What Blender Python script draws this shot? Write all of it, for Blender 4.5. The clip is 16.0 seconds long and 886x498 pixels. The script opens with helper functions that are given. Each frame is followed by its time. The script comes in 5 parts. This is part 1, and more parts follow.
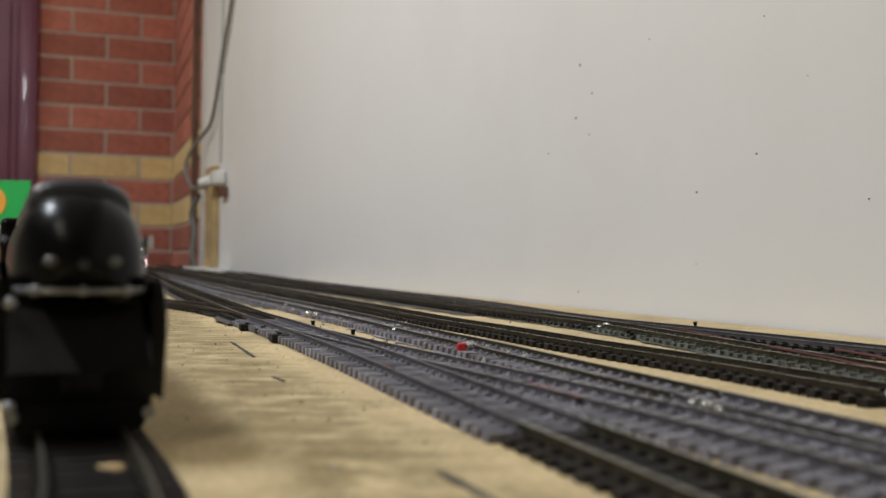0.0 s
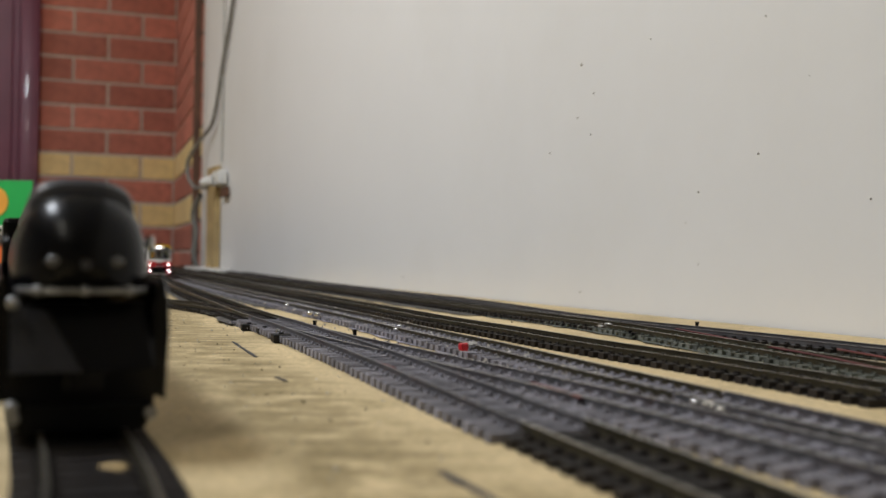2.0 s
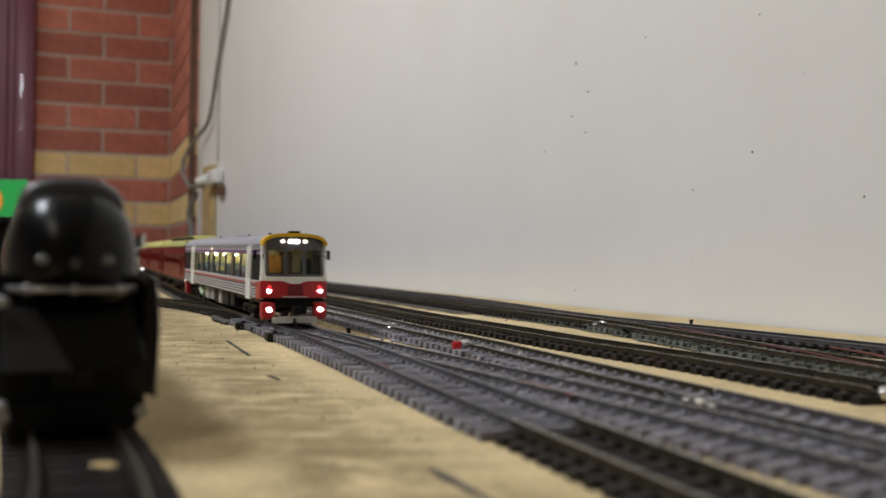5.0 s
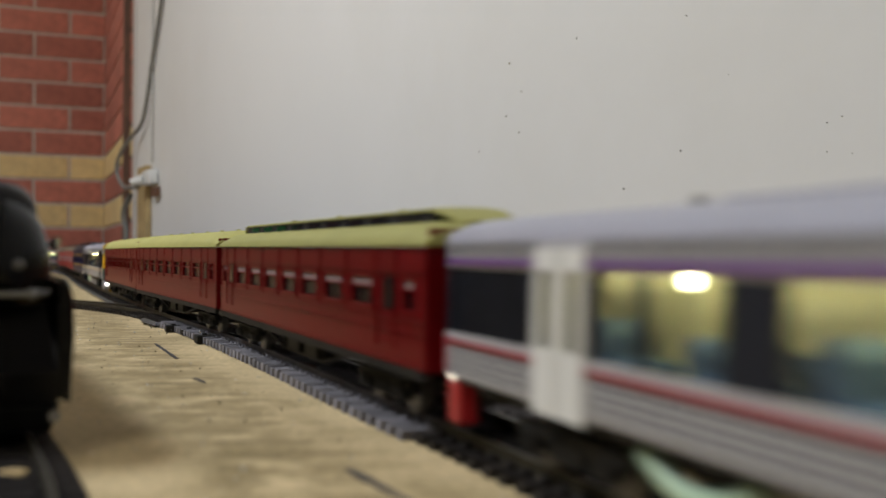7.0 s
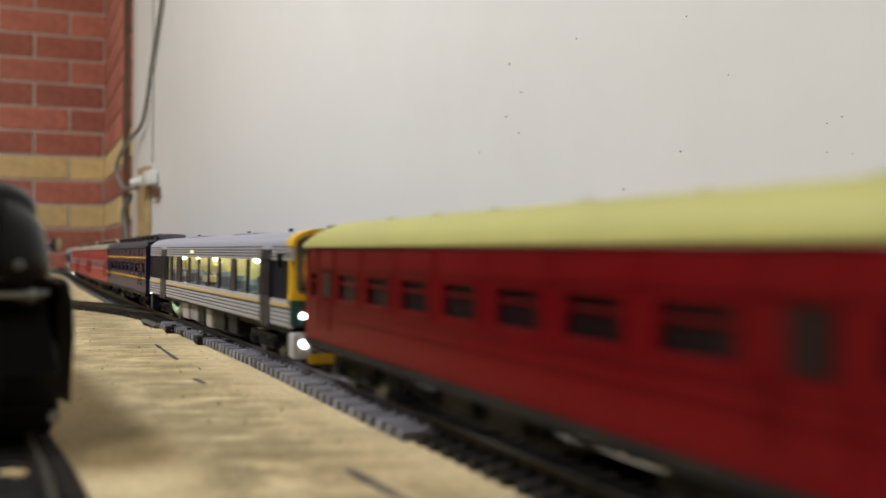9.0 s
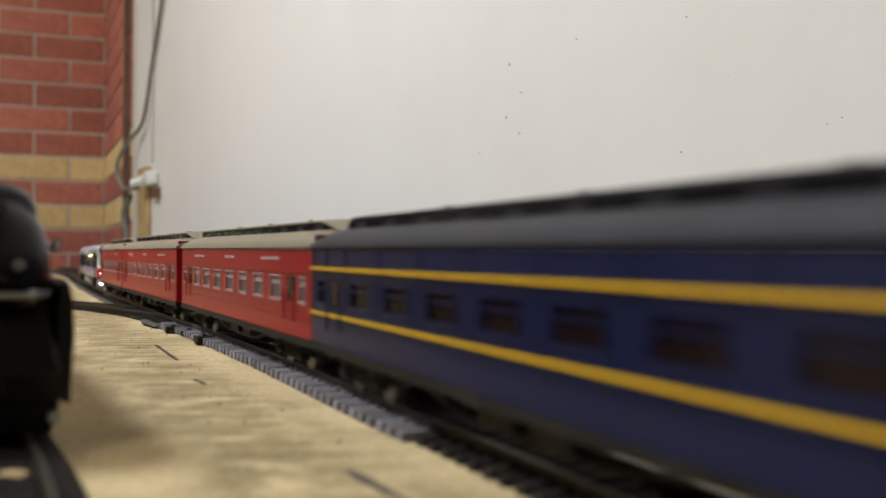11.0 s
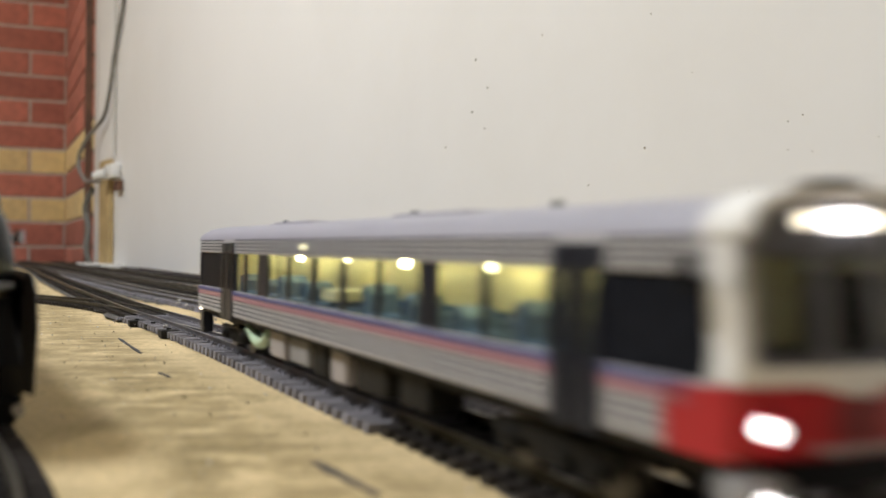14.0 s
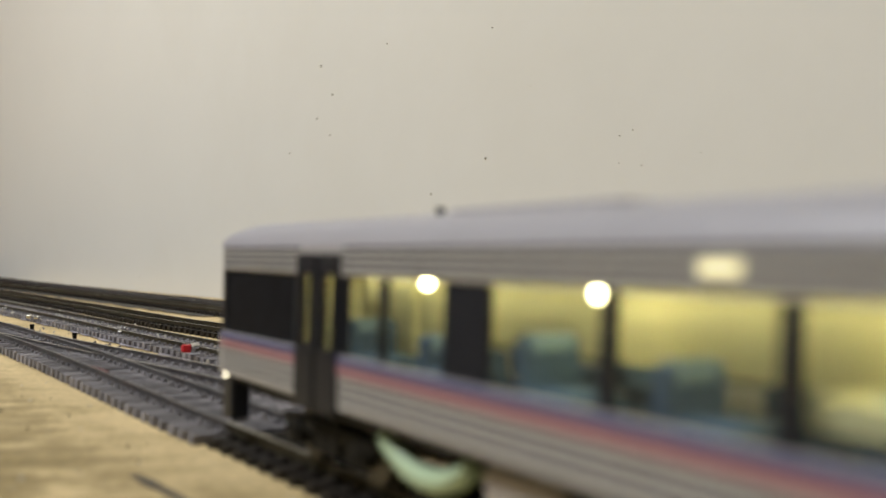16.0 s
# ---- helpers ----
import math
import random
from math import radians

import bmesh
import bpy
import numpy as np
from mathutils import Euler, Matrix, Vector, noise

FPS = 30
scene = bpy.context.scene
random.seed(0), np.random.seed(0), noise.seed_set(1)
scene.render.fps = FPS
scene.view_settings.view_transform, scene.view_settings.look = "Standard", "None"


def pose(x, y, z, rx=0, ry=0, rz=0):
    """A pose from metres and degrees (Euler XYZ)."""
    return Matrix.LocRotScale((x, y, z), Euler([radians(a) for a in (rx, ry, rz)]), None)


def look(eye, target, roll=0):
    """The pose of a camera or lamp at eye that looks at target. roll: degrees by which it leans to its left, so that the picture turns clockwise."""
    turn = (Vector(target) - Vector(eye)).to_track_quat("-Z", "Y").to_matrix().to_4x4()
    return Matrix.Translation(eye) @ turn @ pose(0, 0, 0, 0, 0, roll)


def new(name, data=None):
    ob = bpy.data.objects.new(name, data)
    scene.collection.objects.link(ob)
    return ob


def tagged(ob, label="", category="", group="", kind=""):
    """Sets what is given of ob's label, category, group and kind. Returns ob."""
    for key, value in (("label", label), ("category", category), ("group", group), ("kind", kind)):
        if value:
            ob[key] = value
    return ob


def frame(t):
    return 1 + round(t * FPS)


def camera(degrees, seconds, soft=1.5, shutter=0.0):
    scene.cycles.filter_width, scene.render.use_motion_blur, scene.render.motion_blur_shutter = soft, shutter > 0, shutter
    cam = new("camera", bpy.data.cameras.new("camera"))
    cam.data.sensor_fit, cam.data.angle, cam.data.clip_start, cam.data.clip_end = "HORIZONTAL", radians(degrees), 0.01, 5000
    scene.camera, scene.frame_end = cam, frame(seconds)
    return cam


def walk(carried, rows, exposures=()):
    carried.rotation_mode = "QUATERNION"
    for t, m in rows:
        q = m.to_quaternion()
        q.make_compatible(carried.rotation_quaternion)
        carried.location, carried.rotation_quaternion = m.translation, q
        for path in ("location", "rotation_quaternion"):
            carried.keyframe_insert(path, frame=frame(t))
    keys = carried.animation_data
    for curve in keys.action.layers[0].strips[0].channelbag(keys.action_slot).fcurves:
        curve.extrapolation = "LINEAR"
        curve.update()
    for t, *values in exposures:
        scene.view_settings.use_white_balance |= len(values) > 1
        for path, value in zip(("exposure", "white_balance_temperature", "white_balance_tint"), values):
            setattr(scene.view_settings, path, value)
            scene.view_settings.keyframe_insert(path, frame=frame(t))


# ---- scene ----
# ---------------------------------------------------------------- camera
cam = camera(47.3, 16.0, soft=1.5, shutter=0.5)
cam.data.dof.use_dof = True
cam.data.dof.focus_distance = 0.52
cam.data.dof.aperture_fstop = 13.5
PATH = [
    (0.0, pose(0.0000, 0.0000, 0.0425, 90.400, -0.900, 0.000)),
    (1.5, pose(0.0000, 0.0000, 0.0425, 90.400, -0.900, 0.010)),
    (2.0, pose(-0.0001, 0.0000, 0.0425, 90.398, -0.905, 0.085)),
    (3.2, pose(-0.0001, 0.0000, 0.0425, 90.398, -0.906, 0.085)),
    (4.6, pose(0.0005, 0.0000, 0.0424, 90.370, -0.860, 0.000)),
    (5.3, pose(0.0028, -0.0003, 0.0424, 90.250, -0.658, -0.608)),
    (5.4, pose(0.0037, -0.0003, 0.0424, 90.220, -0.620, -1.310)),
    (5.5, pose(0.0048, -0.0004, 0.0424, 90.203, -0.567, -2.061)),
    (5.6, pose(0.0056, -0.0008, 0.0425, 90.270, -0.450, -3.000)),
    (5.7, pose(0.0060, -0.0012, 0.0426, 90.330, -0.360, -3.440)),
    (6.0, pose(0.0061, -0.0013, 0.0426, 90.337, -0.350, -3.466)),
    (7.0, pose(0.0063, -0.0016, 0.0426, 90.327, -0.302, -3.421)),
    (9.0, pose(0.0063, -0.0016, 0.0426, 90.364, -0.296, -3.421)),
    (12.5, pose(0.0062, -0.0015, 0.0427, 90.389, -0.313, -3.424)),
    (13.5, pose(0.0062, -0.0015, 0.0427, 90.389, -0.313, -3.424)),
    (13.6, pose(0.0062, -0.0015, 0.0427, 90.389, -0.313, -3.430)),
    (13.7, pose(0.0061, -0.0018, 0.0426, 90.389, -0.350, -3.960)),
    (13.8, pose(0.0060, -0.0023, 0.0425, 90.380, -0.420, -4.880)),
    (13.9, pose(0.0060, -0.0028, 0.0424, 90.250, -0.480, -5.480)),
    (14.0, pose(0.0059, -0.0031, 0.0423, 90.102, -0.497, -5.390)),
    (14.2, pose(0.0058, -0.0033, 0.0423, 90.100, -0.510, -5.560)),
    (14.5, pose(0.0057, -0.0036, 0.0425, 90.246, -0.542, -6.529)),
    (14.6, pose(0.0057, -0.0036, 0.0425, 90.260, -0.530, -6.620)),
    (14.8, pose(0.0057, -0.0037, 0.0424, 90.300, -0.480, -7.400)),
    (15.0, pose(0.0057, -0.0038, 0.0424, 90.330, -0.439, -8.251)),
    (15.1, pose(0.0057, -0.0038, 0.0424, 90.330, -0.439, -8.290)),
    (15.2, pose(0.0065, -0.0042, 0.0425, 90.370, -0.520, -9.300)),
    (15.4, pose(0.0100, -0.0061, 0.0430, 90.573, -0.860, -13.904)),
    (16.0, pose(0.0100, -0.0061, 0.0430, 90.573, -0.860, -13.904)),
]
EXPOSURES = [(0.0, 0.0, 6350, 10), (3.2, 0.0, 6350, 10), (6.0, -0.03, 6300, 10), (7.0, -0.06, 6250, 10), (9.0, 0.29, 6380, 10), (12.5, 0.36, 6400, 10),
             (14.0, 0.38, 6500, 10), (14.5, 0.35, 6600, 9), (15.0, 0.22, 6700, 8), (16.0, 0.13, 6800, 7)]
walk(cam, PATH, EXPOSURES)

# ---------------------------------------------------------------- light
world = bpy.data.worlds.new("room_air")
scene.world = world
world.use_nodes = True
world.node_tree.nodes["Background"].inputs[0].default_value = (0.9, 0.95, 1.0, 1)
world.node_tree.nodes["Background"].inputs[1].default_value = 0.02


def tube_lamp(eye, target, w, h, power, colour):
    d = bpy.data.lights.new("ceiling_tube", "AREA")
    d.shape, d.size, d.size_y, d.energy, d.color = "RECTANGLE", w, h, power, colour
    ob = new("ceiling_tube", d)
    ob.matrix_world = look(eye, target)
    return ob


# two fluorescent battens under the ceiling, out of view
tube_lamp((-1.12, 0.48, 1.60), (-1.12, 0.49, 0), 0.30, 0.7, 35.0, (0.91, 0.95, 1.0))
tube_lamp((-0.65, -1.15, 1.60), (-0.65, -1.14, 0), 0.20, 1.2, 9.5, (1.0, 0.95, 0.82))
# third lamp, added out of view to brighten the far bricks
tube_lamp((-2.2, 2.80, 1.60), (-2.2, 2.81, 0), 0.20, 1.2, 10.5, (1.0, 0.97, 0.92))


# ---------------------------------------------------------------- materials
def mat(name, colour, rough=0.5, metal=0.0, vary=0.12, scale=40.0, bump=0.0, bump_scale=200.0, dirt=None, dirt_scale=8.0,
        dirt_amount=0.3, random_piece=0.0, coat=0.0, spec=0.5):
    """A surface with two scales of variation, optional stains and fine relief."""
    m = bpy.data.materials.new(name)
    m.use_nodes = True
    nt = m.node_tree
    N, K = nt.nodes, nt.links
    p = N["Principled BSDF"]
    p.inputs["Roughness"].default_value, p.inputs["Metallic"].default_value = rough, metal
    p.inputs["Coat Weight"].default_value = coat
    p.inputs["Specular IOR Level"].default_value = spec
    co = N.new("ShaderNodeTexCoord")
    n1 = N.new("ShaderNodeTexNoise")
    n1.inputs["Scale"].default_value, n1.inputs["Detail"].default_value = scale, 6
    K.new(co.outputs["Object"], n1.inputs["Vector"])
    ramp = N.new("ShaderNodeValToRGB")
    ramp.color_ramp.elements[0].position, ramp.color_ramp.elements[1].position = 0.3, 0.7
    lo = [max(0, c * (1 - vary)) for c in colour]
    hi = [min(1, c * (1 + vary)) for c in colour]
    ramp.color_ramp.elements[0].color, ramp.color_ramp.elements[1].color = (*lo, 1), (*hi, 1)
    K.new(n1.outputs["Fac"], ramp.inputs["Fac"])
    out = ramp.outputs["Color"]
    if dirt:
        n2 = N.new("ShaderNodeTexNoise")
        n2.inputs["Scale"].default_value, n2.inputs["Detail"].default_value, n2.inputs["Roughness"].default_value = dirt_scale, 8, 0.65
        K.new(co.outputs["Object"], n2.inputs["Vector"])
        r2 = N.new("ShaderNodeValToRGB")
        r2.color_ramp.elements[0].position, r2.color_ramp.elements[1].position = 0.48, 0.72
        r2.color_ramp.elements[1].color = (dirt_amount, dirt_amount, dirt_amount, 1)
        K.new(n2.outputs["Fac"], r2.inputs["Fac"])
        mx = N.new("ShaderNodeMix")
        mx.data_type = "RGBA"
        K.new(r2.outputs["Color"], mx.inputs["Factor"])
        K.new(out, mx.inputs["A"])
        mx.inputs["B"].default_value = (*dirt, 1)
        out = mx.outputs["Result"]
    if random_piece:
        info = N.new("ShaderNodeObjectInfo")
        mr = N.new("ShaderNodeMapRange")
        mr.inputs["To Min"].default_value, mr.inputs["To Max"].default_value = 1 - random_piece, 1 + random_piece
        K.new(info.outputs["Random"], mr.inputs["Value"])
        hs = N.new("ShaderNodeHueSaturation")
        K.new(mr.outputs["Result"], hs.inputs["Value"])
        K.new(out, hs.inputs["Color"])
        out = hs.outputs["Color"]
    K.new(out, p.inputs["Base Color"])
    if bump:
        n3 = N.new("ShaderNodeTexNoise")
        n3.inputs["Scale"].default_value, n3.inputs["Detail"].default_value = bump_scale, 4
        K.new(co.outputs["Object"], n3.inputs["Vector"])
        b = N.new("ShaderNodeBump")
        b.inputs["Strength"].default_value, b.inputs["Distance"].default_value = bump, 0.3 / bump_scale
        K.new(n3.outputs["Fac"], b.inputs["Height"])
        K.new(b.outputs["Normal"], p.inputs["Normal"])
    return m


def glow(name, colour, strength):
    m = bpy.data.materials.new(name)
    m.use_nodes = True
    p = m.node_tree.nodes["Principled BSDF"]
    p.inputs["Base Color"].default_value = (*colour, 1)
    p.inputs["Emission Color"].default_value = (*colour, 1)
    p.inputs["Emission Strength"].default_value = strength
    return m


def glass(name, tint, rough=0.03, see=0.8, spec=0.3):
    m = bpy.data.materials.new(name)
    m.use_nodes = True
    nt = m.node_tree
    N, K = nt.nodes, nt.links
    p = N["Principled BSDF"]
    p.inputs["Base Color"].default_value, p.inputs["Roughness"].default_value = (*[c * 0.15 for c in tint], 1), rough
    p.inputs["Specular IOR Level"].default_value = spec
    tr = N.new("ShaderNodeBsdfTransparent")
    tr.inputs["Color"].default_value = (*tint, 1)
    mx = N.new("ShaderNodeMixShader")
    mx.inputs["Fac"].default_value = see
    K.new(p.outputs["BSDF"], mx.inputs[1])
    K.new(tr.outputs["BSDF"], mx.inputs[2])
    K.new(mx.outputs["Shader"], N["Material Output"].inputs["Surface"])
    return m


def plywood():
    """Pale particle board: flaky grain, brown scuffs drawn out along one way, and broad stains."""
    m = mat("raw_board", (0.64, 0.495, 0.27), 0.75, vary=0.12, scale=9, bump=0.35, bump_scale=260, dirt=(0.30, 0.225, 0.10),
            dirt_scale=16.0, dirt_amount=0.9)
    nt = m.node_tree
    N, K = nt.nodes, nt.links
    p = N["Principled BSDF"]
    old = p.inputs["Base Color"].links[0].from_socket
    co = N.new("ShaderNodeTexCoord")
    mp = N.new("ShaderNodeMapping")
    mp.inputs["Rotation"].default_value = (0, 0, radians(-3))
    mp.inputs["Scale"].default_value = (48, 165, 1)
    K.new(co.outputs["Object"], mp.inputs["Vector"])
    n = N.new("ShaderNodeTexNoise")
    n.inputs["Scale"].default_value, n.inputs["Detail"].default_value = 1.0, 7
    K.new(mp.outputs["Vector"], n.inputs["Vector"])
    r = N.new("ShaderNodeValToRGB")
    r.color_ramp.elements[0].position, r.color_ramp.elements[1].position = 0.50, 0.60
    r.color_ramp.elements[1].color = (0.85, 0.85, 0.85, 1)
    K.new(n.outputs["Fac"], r.inputs["Fac"])
    big = N.new("ShaderNodeTexNoise")
    big.inputs["Scale"].default_value, big.inputs["Detail"].default_value = 62, 7
    K.new(co.outputs["Object"], big.inputs["Vector"])
    mul = N.new("ShaderNodeMath")
    mul.operation = "MULTIPLY"
    rb = N.new("ShaderNodeValToRGB")
    rb.color_ramp.elements[0].position, rb.color_ramp.elements[1].position = 0.33, 0.58
    K.new(big.outputs["Fac"], rb.inputs["Fac"])
    K.new(r.outputs["Color"], mul.inputs[0])
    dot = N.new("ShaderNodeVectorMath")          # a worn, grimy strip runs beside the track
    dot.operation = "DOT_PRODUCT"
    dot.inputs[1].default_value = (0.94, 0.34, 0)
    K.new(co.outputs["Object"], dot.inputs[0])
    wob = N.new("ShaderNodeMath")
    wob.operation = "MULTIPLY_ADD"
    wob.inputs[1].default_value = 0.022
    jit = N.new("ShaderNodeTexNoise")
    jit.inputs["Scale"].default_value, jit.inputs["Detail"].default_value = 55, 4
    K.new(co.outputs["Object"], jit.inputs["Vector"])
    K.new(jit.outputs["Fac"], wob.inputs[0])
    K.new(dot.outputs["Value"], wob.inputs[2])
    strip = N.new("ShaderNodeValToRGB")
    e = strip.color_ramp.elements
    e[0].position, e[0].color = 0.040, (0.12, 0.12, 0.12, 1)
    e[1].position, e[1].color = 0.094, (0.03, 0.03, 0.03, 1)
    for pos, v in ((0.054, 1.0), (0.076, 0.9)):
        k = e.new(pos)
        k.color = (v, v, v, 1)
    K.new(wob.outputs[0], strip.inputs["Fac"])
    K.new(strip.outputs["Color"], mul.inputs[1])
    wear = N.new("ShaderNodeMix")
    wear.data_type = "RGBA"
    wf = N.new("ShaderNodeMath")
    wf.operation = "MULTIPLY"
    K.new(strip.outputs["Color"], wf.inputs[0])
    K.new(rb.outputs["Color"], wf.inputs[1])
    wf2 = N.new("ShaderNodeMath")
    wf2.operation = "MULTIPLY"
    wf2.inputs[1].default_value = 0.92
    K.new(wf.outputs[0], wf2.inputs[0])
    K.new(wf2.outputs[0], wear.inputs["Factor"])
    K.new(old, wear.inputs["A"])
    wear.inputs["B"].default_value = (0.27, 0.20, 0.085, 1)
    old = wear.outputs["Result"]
    run = N.new("ShaderNodeVectorMath")          # sleeper prints of a lifted track, a row of short brown bars
    run.operation = "DOT_PRODUCT"
    run.inputs[1].default_value = (0.06 / 0.0135 * 6.2832, -1.0 / 0.0135 * 6.2832, 0)
    K.new(co.outputs["Object"], run.inputs[0])
    ja = N.new("ShaderNodeMath")
    ja.operation = "MULTIPLY_ADD"
    ja.inputs[1].default_value = 4.0
    K.new(jit.outputs["Fac"], ja.inputs[0])
    K.new(run.outputs["Value"], ja.inputs[2])
    sn = N.new("ShaderNodeMath")
    sn.operation = "SINE"
    K.new(ja.outputs[0], sn.inputs[0])
    bar = N.new("ShaderNodeValToRGB")
    bar.color_ramp.elements[0].position, bar.color_ramp.elements[1].position = 0.15, 0.75
    K.new(sn.outputs[0], bar.inputs["Fac"])
    lane = N.new("ShaderNodeValToRGB")
    le = lane.color_ramp.elements
    le[0].position, le[0].color = 0.048, (0, 0, 0, 1)
    le[1].position, le[1].color = 0.096, (0, 0, 0, 1)
    for pos, v in ((0.060, 1.0), (0.080, 0.9)):
        kk = le.new(pos)
        kk.color = (v, v, v, 1)
    K.new(wob.outputs[0], lane.inputs["Fac"])
    g1 = N.new("ShaderNodeMath")
    g1.operation = "MULTIPLY"
    K.new(bar.outputs["Color"], g1.inputs[0])
    K.new(lane.outputs["Color"], g1.inputs[1])
    patch = N.new("ShaderNodeValToRGB")
    patch.color_ramp.elements[0].position, patch.color_ramp.elements[1].position = 0.44, 0.54
    pn = N.new("ShaderNodeTexNoise")
    pn.inputs["Scale"].default_value, pn.inputs["Detail"].default_value = 58, 5
    K.new(co.outputs["Object"], pn.inputs["Vector"])
    K.new(pn.outputs["Fac"], patch.inputs["Fac"])
    g2 = N.new("ShaderNodeMath")
    g2.operation = "MULTIPLY"
    K.new(g1.outputs[0], g2.inputs[0])
    K.new(patch.outputs["Color"], g2.inputs[1])
    g3 = N.new("ShaderNodeMath")
    g3.operation = "MULTIPLY_ADD"
    g3.inputs[1].default_value = 0.70
    g3.use_clamp = True
    half = N.new("ShaderNodeMath")
    half.operation = "MULTIPLY"
    half.inputs[1].default_value = 0.16
    K.new(mul.outputs[0], half.inputs[0])
    K.new(g2.outputs[0], g3.inputs[0])
    K.new(half.outputs[0], g3.inputs[2])
    mx = N.new("ShaderNodeMix")
    mx.data_type = "RGBA"
    K.new(g3.outputs[0], mx.inputs["Factor"])
    K.new(old, mx.inputs["A"])
    mx.inputs["B"].default_value = (0.19, 0.14, 0.055, 1)
    fl = N.new("ShaderNodeTexNoise")
    fl.inputs["Scale"].default_value, fl.inputs["Detail"].default_value = 420, 3
    K.new(co.outputs["Object"], fl.inputs["Vector"])
    fr = N.new("ShaderNodeMapRange")
    fr.inputs["From Min"].default_value, fr.inputs["From Max"].default_value = 0.3, 0.7
    fr.inputs["To Min"].default_value, fr.inputs["To Max"].default_value = 0.78, 1.15
    K.new(fl.outputs["Fac"], fr.inputs["Value"])
    hs = N.new("ShaderNodeHueSaturation")
    K.new(fr.outputs["Result"], hs.inputs["Value"])
    K.new(mx.outputs["Result"], hs.inputs["Color"])
    K.new(hs.outputs["Color"], p.inputs["Base Color"])
    return m


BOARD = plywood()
WALL = mat("painted_wall_board", (0.80, 0.79, 0.775), 0.5, vary=0.02, scale=3, bump=0.015, bump_scale=160, dirt=(0.55, 0.50, 0.40), dirt_scale=1.6, dirt_amount=0.18)
PLAIN = mat("room_paint", (0.45, 0.45, 0.44), 0.8, vary=0.05, scale=3)
FLOOR = mat("floor_concrete", (0.22, 0.21, 0.20), 0.8, vary=0.15, scale=5)
BRICK = mat("red_brick", (0.55, 0.20, 0.145), 0.85, vary=0.2, scale=30, bump=0.4, bump_scale=150, dirt=(0.40, 0.135, 0.095), dirt_scale=14, dirt_amount=0.5, random_piece=0.22)
CREAM = mat("cream_brick", (0.92, 0.70, 0.34), 0.85, vary=0.12, scale=30, bump=0.4, bump_scale=150, dirt=(0.70, 0.48, 0.2), dirt_scale=14, dirt_amount=0.4, random_piece=0.06)
MORTAR = mat("mortar", (0.70, 0.61, 0.53), 0.95, vary=0.15, scale=60, bump=0.5, bump_scale=300)
MAROON = mat("maroon_door_paint", (0.18, 0.05, 0.09), 0.4, vary=0.15, scale=5, coat=0.3)
TIMBER = mat("brown_timber", (0.12, 0.055, 0.03), 0.6, vary=0.3, scale=20)
PINE = mat("bare_pine", (0.46, 0.33, 0.15), 0.7, vary=0.2, scale=25, dirt=(0.2, 0.12, 0.05), dirt_scale=9, dirt_amount=0.4)
WHITE = mat("white_paint", (0.78, 0.77, 0.74), 0.45, vary=0.04, scale=20)
GREYCABLE = mat("grey_cable", (0.20, 0.19, 0.17), 0.5, vary=0.1)
SLEEPER = mat("black_plastic_sleeper", (0.016, 0.013, 0.012), 0.6, vary=0.3, scale=150, dirt=(0.055, 0.046, 0.035), dirt_scale=60, dirt_amount=0.35, random_piece=0.35, spec=0.2)
DUSTY = mat("dusty_grey_sleeper", (0.16, 0.153, 0.172), 0.85, vary=0.35, scale=200, dirt=(0.33, 0.31, 0.33), dirt_scale=70, dirt_amount=0.6, random_piece=0.3)
MOSSED = mat("green_grey_sleeper", (0.060, 0.064, 0.052), 0.9, vary=0.4, scale=220, dirt=(0.20, 0.20, 0.18), dirt_scale=110, dirt_amount=0.6, random_piece=0.4)
RAILSIDE = mat("weathered_rail", (0.085, 0.072, 0.045), 0.45, metal=0.65, vary=0.3, scale=120)
GREYRAIL = mat("painted_grey_rail", (0.13, 0.125, 0.13), 0.5, metal=0.5, vary=0.3, scale=120, dirt=(0.12, 0.06, 0.055), dirt_scale=40, dirt_amount=0.5)
RAILTOP = mat("worn_rail_head", (0.42, 0.39, 0.33), 0.33, metal=1.0, vary=0.25, scale=90)
BLACK = mat("black_plastic", (0.007, 0.007, 0.008), 0.6, vary=0.2, scale=80, spec=0.12)
UNDER = mat("underframe_black", (0.011, 0.0105, 0.010), 0.6, vary=0.3, scale=90, dirt=(0.045, 0.038, 0.028), dirt_scale=60, dirt_amount=0.35, spec=0.2)
GLOSSBLACK = mat("glossy_black_paint", (0.0035, 0.0035, 0.0045), 0.27, vary=0.2, scale=60, spec=0.17)
SILVER = mat("silver_grey_paint", (0.49, 0.48, 0.49), 0.4, metal=0.15, vary=0.06, scale=50)
ROOFSILVER = mat("pale_silver_roof", (0.34, 0.335, 0.39), 0.42, metal=0.1, vary=0.05, scale=40)
DARKGREY = mat("dark_grey_paint", (0.016, 0.018, 0.026), 0.35, vary=0.1, scale=50, spec=0.22)
SLATE = mat("slate_front_paint", (0.085, 0.085, 0.10), 0.35, vary=0.1)
RED = mat("signal_red_paint", (0.42, 0.018, 0.025), 0.35, vary=0.08)
PINK = mat("red_stripe", (0.32, 0.05, 0.065), 0.4, vary=0.05)
PURPLE = mat("purple_stripe", (0.15, 0.05, 0.24), 0.4, vary=0.05)
ROSE = mat("faded_pink_stripe", (0.40, 0.20, 0.23), 0.4, vary=0.06)
NAVYLINE = mat("blue_stripe", (0.10, 0.10, 0.24), 0.4, vary=0.05)
YELLOW = mat("yellow_paint", (0.80, 0.47, 0.01), 0.35, vary=0.04)
ORANGELINE = mat("orange_stripe", (0.62, 0.44, 0.17), 0.4, vary=0.05)
